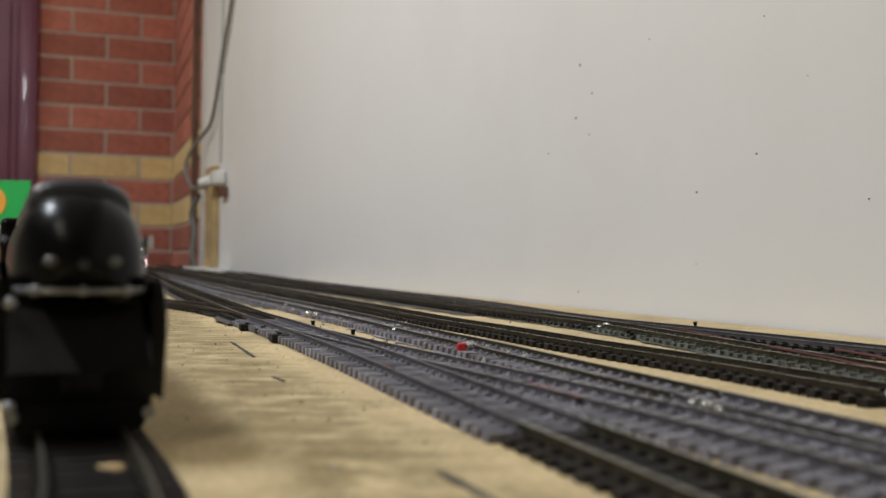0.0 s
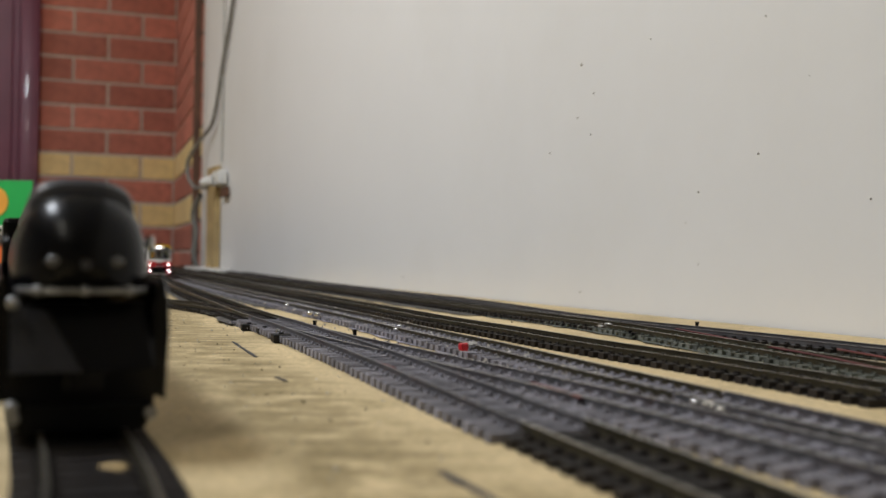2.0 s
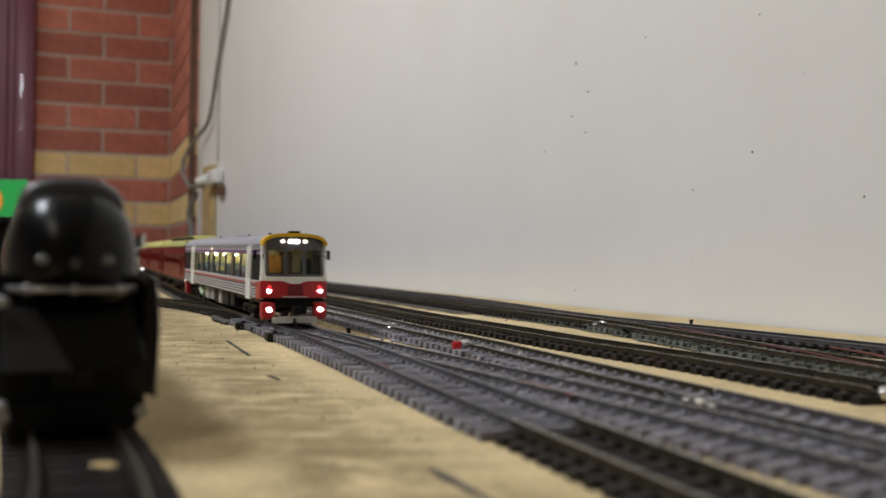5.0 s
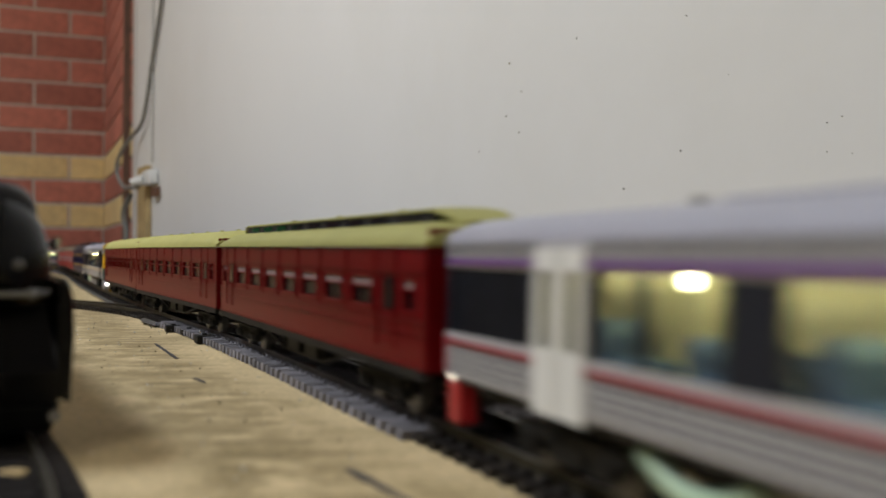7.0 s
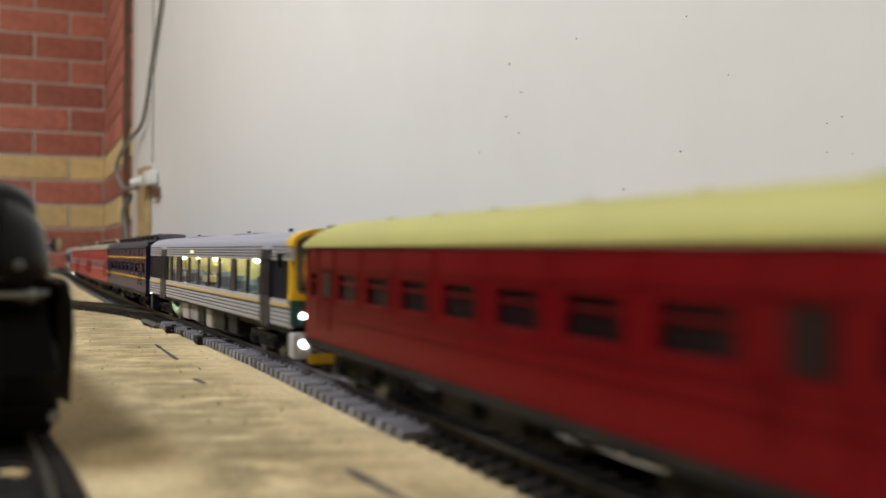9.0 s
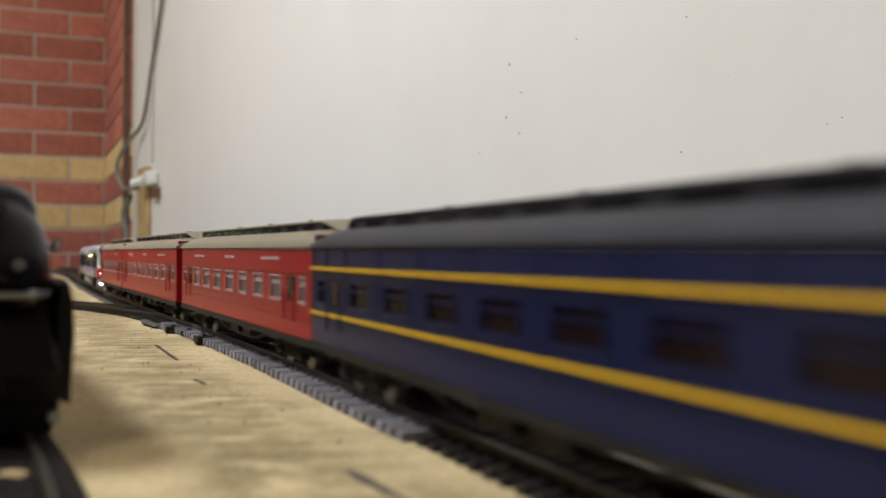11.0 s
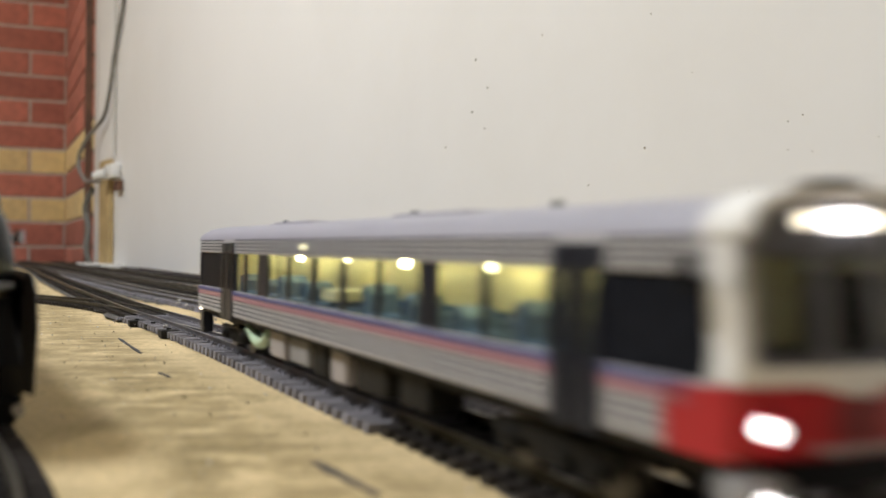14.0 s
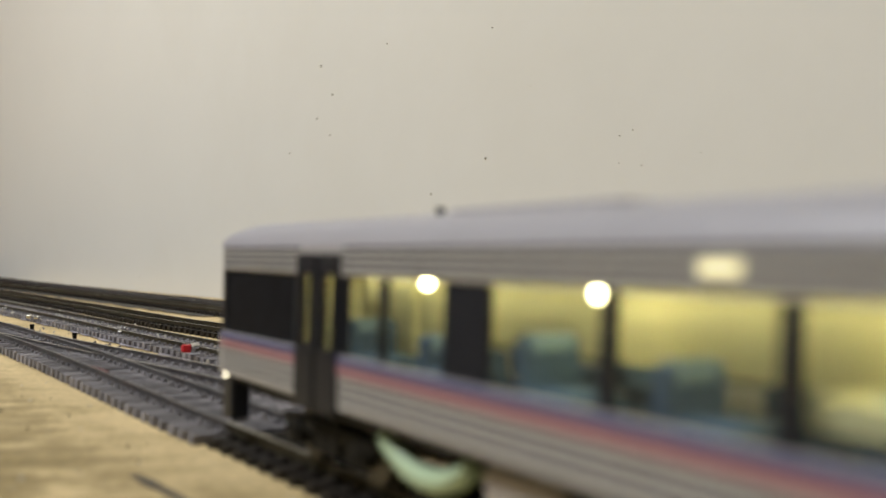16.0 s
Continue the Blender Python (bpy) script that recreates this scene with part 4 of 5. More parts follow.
    # slate screen surround with three openings
    def scr(y0, y1, z0, z1, back=0.0008):
        bm = bmesh.new()
        dx = lambda z, y: fx - 0.0010 - (z - 0.0265) * 0.13 - max(0.0, abs(y) - 0.0045) * 0.15
        v = [bm.verts.new(p) for p in ((dx(z0, y0), y0, z0), (dx(z0, y1), y1, z0), (dx(z1, y1), y1, z1), (dx(z1, y0), y0, z1),
                                       (dx(z0, y0) - back, y0, z0), (dx(z0, y1) - back, y1, z0), (dx(z1, y1) - back, y1, z1), (dx(z1, y0) - back, y0, z1))]
        for f in ((0, 1, 2, 3), (7, 6, 5, 4), (0, 4, 5, 1), (1, 5, 6, 2), (2, 6, 7, 3), (3, 7, 4, 0)):
            bm.faces.new([v[i] for i in f])
        part("screen_panel", bm, SLATE, car)
    for y0, y1 in ((-0.0150, -0.0045), (-0.0045, 0.0045), (0.0045, 0.0150)):
        scr(y0, y1, 0.0378, 0.0436)
        scr(y0 * 0.94, y1 * 0.94, 0.0242, 0.0257)
    scr(-0.0100, 0.0100, 0.0436, 0.0448)
    for y0, y1 in ((-0.0150, -0.0134), (-0.0056, -0.0036), (0.0036, 0.0056), (0.0134, 0.0150)):
        scr(y0, y1, 0.0255, 0.0378)
    for y0, y1 in ((-0.0134, -0.0056), (-0.0036, 0.0036), (0.0056, 0.0134)):
        bm = bmesh.new()
        box(bm, fx - 0.0043, fx - 0.0040, y0, y1, 0.0255, 0.0380)
        ob = part("windscreen", bm, CABPANE, car)
        ob.visible_shadow = False
        bm = bmesh.new()
        cyl(bm, (fx - 0.0020, (y0 + y1) / 2 + 0.001, 0.0392), (fx - 0.0014, (y0 + y1) / 2 - 0.0018, 0.0330), 0.00025, n=6)
        part("wiper", bm, BLACK, car)
    block("cab_panel", (fx - 0.020, fx - 0.019, -0.0108, -0.0036, 0.0175, 0.0352), ORANGE, car, "orange cab partition seen through the screen")
    block("cab_desk", (fx - 0.010, fx - 0.005, -0.0130, 0.0130, 0.0215, 0.0262), BLACK, car)
    # glowing block added above the orange panel to brighten the cab
    block("cab_fill", (fx - 0.013, fx - 0.011, -0.0070, -0.0050, 0.0392, 0.0398), SALOON, car)
    block("cab_back", (fx - 0.026, fx - 0.0254, -0.0148, 0.0148, 0.0175, 0.0400), LINING, car, "cream cab back wall")
    block("cab_seat", (fx - 0.017, fx - 0.013, 0.0060, 0.0115, 0.0175, 0.0335), DARKGREY, car, bevel=0.0008)
    block("cab_door", (fx - 0.0253, fx - 0.0248, -0.0034, 0.0034, 0.0175, 0.0372), TIMBER, car)
    for y, m, r in ((-0.0020, LAMPWHITE, 0.00135), (0.0010, LAMPWHITE, 0.00135), (-0.0062, LAMPWARM, 0.0011), (0.0052, LAMPWARM, 0.0011)):
        bm = bmesh.new()
        cyl(bm, (fx - 0.0045, y, 0.0422), (fx - 0.0022, y, 0.0422), r * 0.85, n=14)
        part("roof_headlamp", bm, m, car, "lit lamp over the windscreen")
    bm = bmesh.new()
    box(bm, fx - 0.0085, fx - 0.003, -0.0028, 0.0028, 0.0461, 0.0475, bevel=0.0005)
    part("horn", bm, BLACK, car)
    for s in (-1, 1):
        bm = bmesh.new()
        cyl(bm, (fx - 0.0035, s * 0.0130, 0.0174), (fx - 0.0013, s * 0.0130, 0.0172), 0.0010, n=16)
        part("headlamp", bm, LAMPWHITE, car, "lit round headlamp")
        bm = bmesh.new()
        cyl(bm, (fx - 0.0035, s * 0.0128, 0.0193), (fx - 0.0012, s * 0.0128, 0.0193), 0.0008, n=14)
        part("tail_lamp", bm, LAMPRED if door_mat is WHITE else DARKRED, car, "small red lamp")
        bm = bmesh.new()
        box(bm, fx - 0.0075, fx - 0.001, s * 0.0132 - 0.0034, s * 0.0132 + 0.0034, 0.0030, 0.0116, bevel=0.0012)
        lb = part("lamp_housing", bm, box_mat, car, smooth=True)
        bm = bmesh.new()
        cyl(bm, (fx - 0.003, s * 0.0130, 0.0080), (fx - 0.0004, s * 0.0130, 0.0080), 0.0013, n=16)
        part("lower_lamp", bm, LAMPWHITE, lb, "lit round lamp")
        bm = bmesh.new()
        box(bm, fx - 0.0105, fx - 0.0085, s * 0.0190 - 0.0007, s * 0.0190 + 0.0007, 0.0330, 0.0378, bevel=0.0002)
        cyl(bm, (fx - 0.0095, s * 0.0158, 0.0378), (fx - 0.0095, s * 0.0190, 0.0372), 0.00025, n=6)
        part("mirror", bm, BLACK, car, "black cab mirror on an arm")
    bm = bmesh.new()
    box(bm, fx - 0.006, fx - 0.0022, -0.0096, 0.0096, 0.0090, 0.0140)
    part("buffer_beam", bm, BLACK, car)
    bm = bmesh.new()
    box(bm, fx - 0.0006, fx - 0.0002, -0.0062, 0.0062, 0.0141, 0.0147)
    for y in (-0.006, 0.006, 0):
        cyl(bm, (fx - 0.002, y, 0.0144), (fx, y, 0.0144), 0.0004, n=6)
    part("hand_rail", bm, SILVER, car)
    bm = bmesh.new()
    for y0, y1 in ((-0.0112, -0.0008), (0.0008, 0.0112)):
        loft(bm, [[(fx - 0.002, y0, 0.0012), (fx - 0.001, y0, 0.0012), (fx - 0.001, y1, 0.0012), (fx - 0.002, y1, 0.0012)],
                  [(fx - 0.0016, y0, 0.0044), (fx + 0.0004, y0, 0.0044), (fx + 0.0004, y1, 0.0044), (fx - 0.0016, y1, 0.0044)]])
    box(bm, fx - 0.006, fx - 0.0016, -0.008, 0.008, 0.0036, 0.0043)
    part("plough", bm, plough_mat, car, "narrow plough bar over the rails")
    coupling(car, fx - 0.003, 1)
    # rear end
    bm = bmesh.new()
    box(bm, -H, -H + 0.004, -W_A / 2, W_A / 2, SILL_A, 0.0216, bevel=0.0008)
    part("rear_apron", bm, low_mat if door_mat is WHITE else SILVER, car)
    bm = bmesh.new()
    box(bm, -H + 0.0006, -H + 0.0035, -0.0160, 0.0160, 0.0216, 0.0412, bevel=0.0006)
    part("rear_wall", bm, SLATE, car)
    for s in (-1, 1):
        bm = bmesh.new()
        box(bm, -H + 0.002, -H + 0.008, s * 0.0138 - 0.0022, s * 0.0138 + 0.0022, 0.0030, 0.0138, bevel=0.0006)
        st = part("rear_step", bm, box_mat if door_mat is WHITE else DARKGREY, car)
        bm = bmesh.new()
        cyl(bm, (-H + 0.005, s * 0.0148, 0.0128), (-H + 0.005, s * 0.0166, 0.0128), 0.0006, n=10)
        part("step_lamp", bm, LAMPWARM, st)
    coupling(car, -H + 0.003, -1)
    # underframe
    block("chassis", (-H + 0.012, H - 0.012, -0.0130, 0.0130, 0.0100, 0.0134), UNDER, car)
    block("skirt", (-H + 0.006, H - 0.006, -0.0160, 0.0160, 0.0120, 0.0133), UNDER, car)
    for x0, x1, z, m in ((-0.060, -0.043, 0.0045, SILVER), (-0.037, -0.019, 0.005, PLATEWHITE), (-0.014, -0.002, 0.004, UNDER), (0.002, 0.014, 0.004, SILVER), (0.022, 0.042, 0.0045, UNDER), (0.05, 0.066, 0.005, UNDER)):
        for s in (-1, 1):
            bm = bmesh.new()
            box(bm, x0, x1, s * 0.0095 - 0.0045, s * 0.0095 + 0.0045, z - 0.001, 0.0118, bevel=0.0007)
            part("equipment_box", bm, UNDER if m is UNDER else (PLATEGREY if m is SILVER else GREYBOX), car)
    bm = bmesh.new()
    secs = []
    for i in range(11):
        u = i / 10
        xx, zz = -0.090 + 0.026 * u, 0.0058 + 0.0042 * (2 * u - 1) ** 2
        secs.append([(xx, -0.0128 + 0.0020 * math.cos(q * math.pi / 5), zz + 0.0020 * math.sin(q * math.pi / 5)) for q in range(10)])
    loft(bm, secs)
    part("air_pipe", bm, TANK, car, "pale green curved air pipe", True)
    for x in (H - 0.052, -H + 0.052):
        bogie(car, x)
    return car


# GROOVE: shade between the fluting ribs, painted as a darker grey
GROOVE = mat("groove_shade", (0.07, 0.07, 0.08), 0.6, vary=0.1)
PALETOP = mat("pale_blind_and_glare", (0.30, 0.21, 0.20), 0.7, vary=0.08)
DARKRED = mat("dark_red_plate", (0.18, 0.01, 0.015), 0.4, vary=0.1)
PLATEGREY = mat("pale_grey_equipment", (0.34, 0.305, 0.29), 0.5, vary=0.12, scale=80)
TANK = mat("pale_green_tank", (0.42, 0.55, 0.38), 0.4, vary=0.08, scale=60)
GREYBOX = mat("grey_equipment", (0.26, 0.25, 0.245), 0.6, vary=0.15, scale=80)

LENGTH_C = 0.240


def coach(label, paint, roofmat, clerestory, frames, lines, lettering, roofside, bright=False, pane_glare=False, z0=0.0125, zb=0.0243, zt=0.0332, length=LENGTH_C):
    car = thing("passenger_coach", label, "coach", "cars of the running train")
    H, wy = length / 2, 0.0170
    k = length / LENGTH_C
    zc = 0.0398
    wins = [(k * (-0.0762 + i * 0.0254), (0.0160 if bright else 0.0184) * min(1, k)) for i in range(7)]
    ends = [(-0.1100 * k, 0.0085), (0.1100 * k, 0.0085)]
    doors = [(-0.0965 * k, 0.0105), (0.0965 * k, 0.0105)]
    cols = sorted(wins + ends + doors)
    for s in (-1, 1):
        def pan(bm, xa, xb, za, zb_, out=0.0, th=0.001):
            box(bm, xa, xb, min(s * (wy + out), s * (wy + out - th)), max(s * (wy + out), s * (wy + out - th)), za, zb_)
        bm = bmesh.new()
        pan(bm, -H, H, z0, zb)
        side = part("lower_panel", bm, paint, car)
        bm = bmesh.new()
        pan(bm, -H, H, zt, zc)
        part("upper_panel", bm, paint, car)
        x = -H
        for c, w in cols + [(H, 0.0)]:
            bm = bmesh.new()
            pan(bm, x, c - w / 2, zb, zt)
            part("window_pillar", bm, paint, car)
            x = c + w / 2
        for za in (zb - 0.0014, zb - 0.0042, zt + 0.0008, z0 + 0.0004):
            bm = bmesh.new()
            pan(bm, -H, H, za, za + 0.0005, 0.0004)
            part("beading", bm, paint, side)
        for c, w in [] if bright else cols:
            bm = bmesh.new()
            pan(bm, c - w / 2 - 0.0042, c - w / 2 - 0.0037, zb - 0.0009, zc, 0.0003)
            part("beading", bm, paint, side)
        for c, w in wins + ends:
            bm = bmesh.new()
            f = 0.0008
            pan(bm, c - w / 2, c + w / 2, zb, zb + f * 1.5, 0.0003)
            pan(bm, c - w / 2, c + w / 2, zt - f, zt, 0.0003)
            pan(bm, c - w / 2, c - w / 2 + f, zb + f * 1.5, zt - f, 0.0003)
            pan(bm, c + w / 2 - f, c + w / 2, zb + f * 1.5, zt - f, 0.0003)
            zm = zb + (zt - zb) * 0.62
            pan(bm, c - w / 2 + f, c + w / 2 - f, zm, zm + 0.0005, 0.0)
            fr = part("window_frame", bm, frames, car)
            # pale top half: blinds on bright coaches, a painted reflection on the first dark red
            if bright or pane_glare:
                bm = bmesh.new()
                pan(bm, c - w / 2 + f, c + w / 2 - f, zm + 0.0005, zt - f, -0.0003, 0.0003)
                part("upper_pane", bm, PALETOP, fr, "pale blind, on the first dark red coach a painted reflection")
            bm = bmesh.new()
            pan(bm, c - w / 2 + f, c + w / 2 - f, zb + f, zt - f, -0.0006, 0.0003)
            part("pane", bm, HAZEPANE if bright else SMOKEPANE, fr).visible_shadow = False
        for c, w in doors:
            bm = bmesh.new()
            pan(bm, c - w / 2 + 0.0003, c + w / 2 - 0.0003, z0 + 0.001, zb + 0.001, -0.0003, 0.0008)
            pan(bm, c - w / 2 + 0.0003, c - w / 2 + 0.0018, zb + 0.001, zt + 0.0005, -0.0003, 0.0008)
            pan(bm, c + w / 2 - 0.0018, c + w / 2 - 0.0003, zb + 0.001, zt + 0.0005, -0.0003, 0.0008)
            pan(bm, c - w / 2, c + w / 2, zt - 0.0005, zt + 0.0005, -0.0003, 0.0008)
            d = part("door", bm, paint, car, "narrow coach door with a dark pane")
            bm = bmesh.new()
            pan(bm, c - w / 2 + 0.0018, c + w / 2 - 0.0018, zb + 0.001, zt - 0.0005, 0.00015, 0.0004)
            part("pane", bm, SMOKEPANE, d)
            bm = bmesh.new()
            for dx in (-1, 1):
                cyl(bm, (c + dx * (w / 2 + 0.001), s * (wy + 0.0008), 0.0165), (c + dx * (w / 2 + 0.001), s * (wy + 0.0008), 0.0260), 0.00025, n=6)
            part("grab_rail", bm, paint, car)
        for za, zb_, m in lines:
            bm = bmesh.new()
            pan(bm, -H, H, za, zb_, 0.0006, 0.0008)
            part("lining_stripe", bm, m, car, "thin painted stripe along the side")
        for c, w in lettering:
            bm = bmesh.new()
            pan(bm, c - w / 2, c + w / 2, 0.0358, 0.0370, 0.0003, 0.0006)
            part("lettering", bm, LETTER, car, "row of small white lettering")
        bm = bmesh.new()
        box(bm, -H, H, s * (wy - 0.0005) - 0.0008, s * (wy - 0.0005) + 0.0008, z0 - 0.0020, z0 + 0.0002)
        part("solebar", bm, UNDER, car)
        bm = bmesh.new()          # truss rods
        for xa, xb, za, zb_ in ((-0.062 * k, -0.024 * k, 0.0110, 0.0050), (-0.024 * k, 0.024 * k, 0.0050, 0.0050), (0.024 * k, 0.062 * k, 0.0050, 0.0110)):
            cyl(bm, (xa, s * 0.012, za), (xb, s * 0.012, zb_), 0.0006, n=6)
        for xa in (-0.024 * k, 0.024 * k):
            cyl(bm, (xa, s * 0.012, 0.0050), (xa, s * 0.012, 0.0115), 0.0008, n=6)
        part("truss_rod", bm, UNDER, car)
    for s in (-1, 1):
        bm = bmesh.new()
        box(bm, min(s * H, s * (H - 0.001)), max(s * H, s * (H - 0.001)), -wy + 0.001, wy - 0.001, z0, zc + 0.004)
        en = part("end_wall", bm, paint, car)
        bm = bmesh.new()
        box(bm, min(s * H, s * (H + 0.0028)), max(s * H, s * (H + 0.0028)), -0.006, 0.006, 0.0115, 0.0370, bevel=0.0006)
        part("gangway", bm, BLACK, en, "black corridor gangway")
        coupling(car, s * (H - 0.002), s)
    block("coach_floor", (-H + 0.002, H - 0.002, -0.0155, 0.0155, z0 - 0.0010, z0 + 0.0002), UNDER, car)
    block("partition", (-H + 0.02, H - 0.02, -0.0004, 0.0004, 0.0128, 0.0396), TIMBER, car)
    for x0, x1 in ((-0.020, -0.004), (0.003, 0.018)):
        bm = bmesh.new()
        box(bm, x0, x1, -0.0125, 0.0125, 0.0050, 0.0110, bevel=0.0005)
        part("battery_box", bm, UNDER, car)
    # roof with rounded ends; the clerestory is a raised deck with dark glazed sides
    bm = bmesh.new()
    secs = []
    for x, kk in ((-H - 0.0012, 0.55), (-H + 0.004, 0.82), (-H + 0.012, 1.0), (H - 0.012, 1.0), (H - 0.004, 0.82), (H + 0.0012, 0.55)):
        sec = []
        for i in range(15):
            u = math.pi * (1 - i / 14)
            top = 0.0062 if clerestory else 0.0078
            sec.append((x, math.copysign(abs(math.cos(u)) ** 0.85, math.cos(u)) * (wy + 0.0008), zc + 0.0002 + top * kk * math.sin(u) ** 0.85))
        secs.append(sec)
    loft(bm, secs)
    roof = part("roof", bm, roofmat, car, smooth=True)
    if clerestory:
        bm = bmesh.new()
        box(bm, -H + 0.016, H - 0.016, -0.0088, 0.0088, zc + 0.0040, zc + 0.0090)
        cl = part("clerestory_side", bm, roofside, roof, "dark clerestory sides")
        bm = bmesh.new()
        secs = []
        for x, kk, zz in ((-H + 0.004, 0.75, -0.0035), (-H + 0.010, 0.92, -0.0012), (-H + 0.016, 1.0, 0.0), (H - 0.016, 1.0, 0.0), (H - 0.010, 0.92, -0.0012), (H - 0.004, 0.75, -0.0035)):
            sec = []
            for i in range(11):
                u = math.pi * (1 - i / 10)
                sec.append((x, math.cos(u) * 0.0094 * kk, zc + 0.0088 + zz + 0.0007 * math.sin(u)))
            for i in range(10, -1, -1):
                u = math.pi * (1 - i / 10)
                sec.append((x, math.cos(u) * 0.0094 * kk, zc + 0.0083 + zz + 0.0002 * math.sin(u)))
            secs.append(sec)
        loft(bm, secs)
        part("clerestory_roof", bm, roofmat, roof, smooth=True)
        for i in range(9):
            for s in (-1, 1):
                bm = bmesh.new()
                x = (-0.088 + i * 0.022) * k
                box(bm, x - 0.007 * k, x + 0.007 * k, min(s * 0.0087, s * 0.0090), max(s * 0.0087, s * 0.0090), zc + 0.0056, zc + 0.0078)
                part("clerestory_light", bm, DARKPANE, cl)
        pts = [-0.06 * k, 0.0, 0.06 * k]
    else:
        pts = [u * k for u in (-0.09, -0.055, -0.02, 0.02, 0.055, 0.09)]
    for x in pts:
        bm = bmesh.new()
        zz = zc + (0.0095 if clerestory else 0.0078)
        cyl(bm, (x, 0, zz - 0.0006), (x, 0, zz + 0.0010), 0.0011, 0.0009, n=10)
        part("roof_vent", bm, roofmat, roof)
    for x in (H - 0.038, -H + 0.038):
        bogie(car, x, 0.026)
    return car


# the train, front to back: (car, distance of its front behind the train's front, length, half distance of the bogies)
TRAIN = []
a1 = railcar("silver railcar, white and red front, yellow brow, lamps lit", WHITE, YELLOW, RED, WHITE, PURPLE, PINK, None, True, RED, WHITE, True, 0.335)
TRAIN.append((a1, -0.002, 0.335, 0.109))
for i in range(3):
    c = coach("dark red passenger coach with olive clerestory roof" if i == 0 else "dark red passenger coach with plain olive yellow roof", OXBLOOD, DIMOLIVE if i == 0 else OLIVE, i == 0, OXBLOOD, [], [], SOOT, pane_glare=i == 0)
    TRAIN.append((c, 0.3365 + i * 0.2503, LENGTH_C, 0.084))
b1 = railcar("silver railcar, yellow front frame, dark doors, gold stripe", YELLOW, YELLOW, TEAL, DARKGREY, None, ORANGELINE, None, False, SILVER, YELLOW, True, 0.320)
TRAIN.append((b1, 1.1000, 0.320, 0.105))
c = coach("navy blue passenger coach with gold lines and dark roof", NAVY, SOOT, True, NAVY, [(0.0206, 0.0214, YELLOW), (0.0336, 0.0344, YELLOW)], [], SOOT, False, False, 0.0120, 0.0230, 0.0312, 0.266)
TRAIN.append((c, 1.4245, 0.266, 0.095))
red_length = [LENGTH_C, LENGTH_C, 0.192]      # the last one is a short coach
for i in range(3):
    c = coach("short bright red passenger coach with tan clerestory roof" if i == 2 else "bright red passenger coach, white lettering, tan clerestory roof", SCARLET, TAN, True, FRAMEPALE, [], [(-0.068, 0.026), (0.0, 0.018), (0.068, 0.026)] if i < 2 else [(-0.05, 0.02), (0.0, 0.014), (0.05, 0.02)], SOOT, True, False, 0.0115, 0.0220, 0.0310, red_length[i])
    TRAIN.append((c, 1.693 + i * 0.2485, red_length[i], red_length[i] / 2 - 0.036))
c1 = railcar("silver railcar, white front frame, red apron, dark doors", WHITE, WHITE, RED, DARKGREY, None, ROSE, NAVYLINE, True, GREYBOX, WHITE, True, 0.331)
TRAIN.append((c1, 2.4265, 0.331, 0.108))


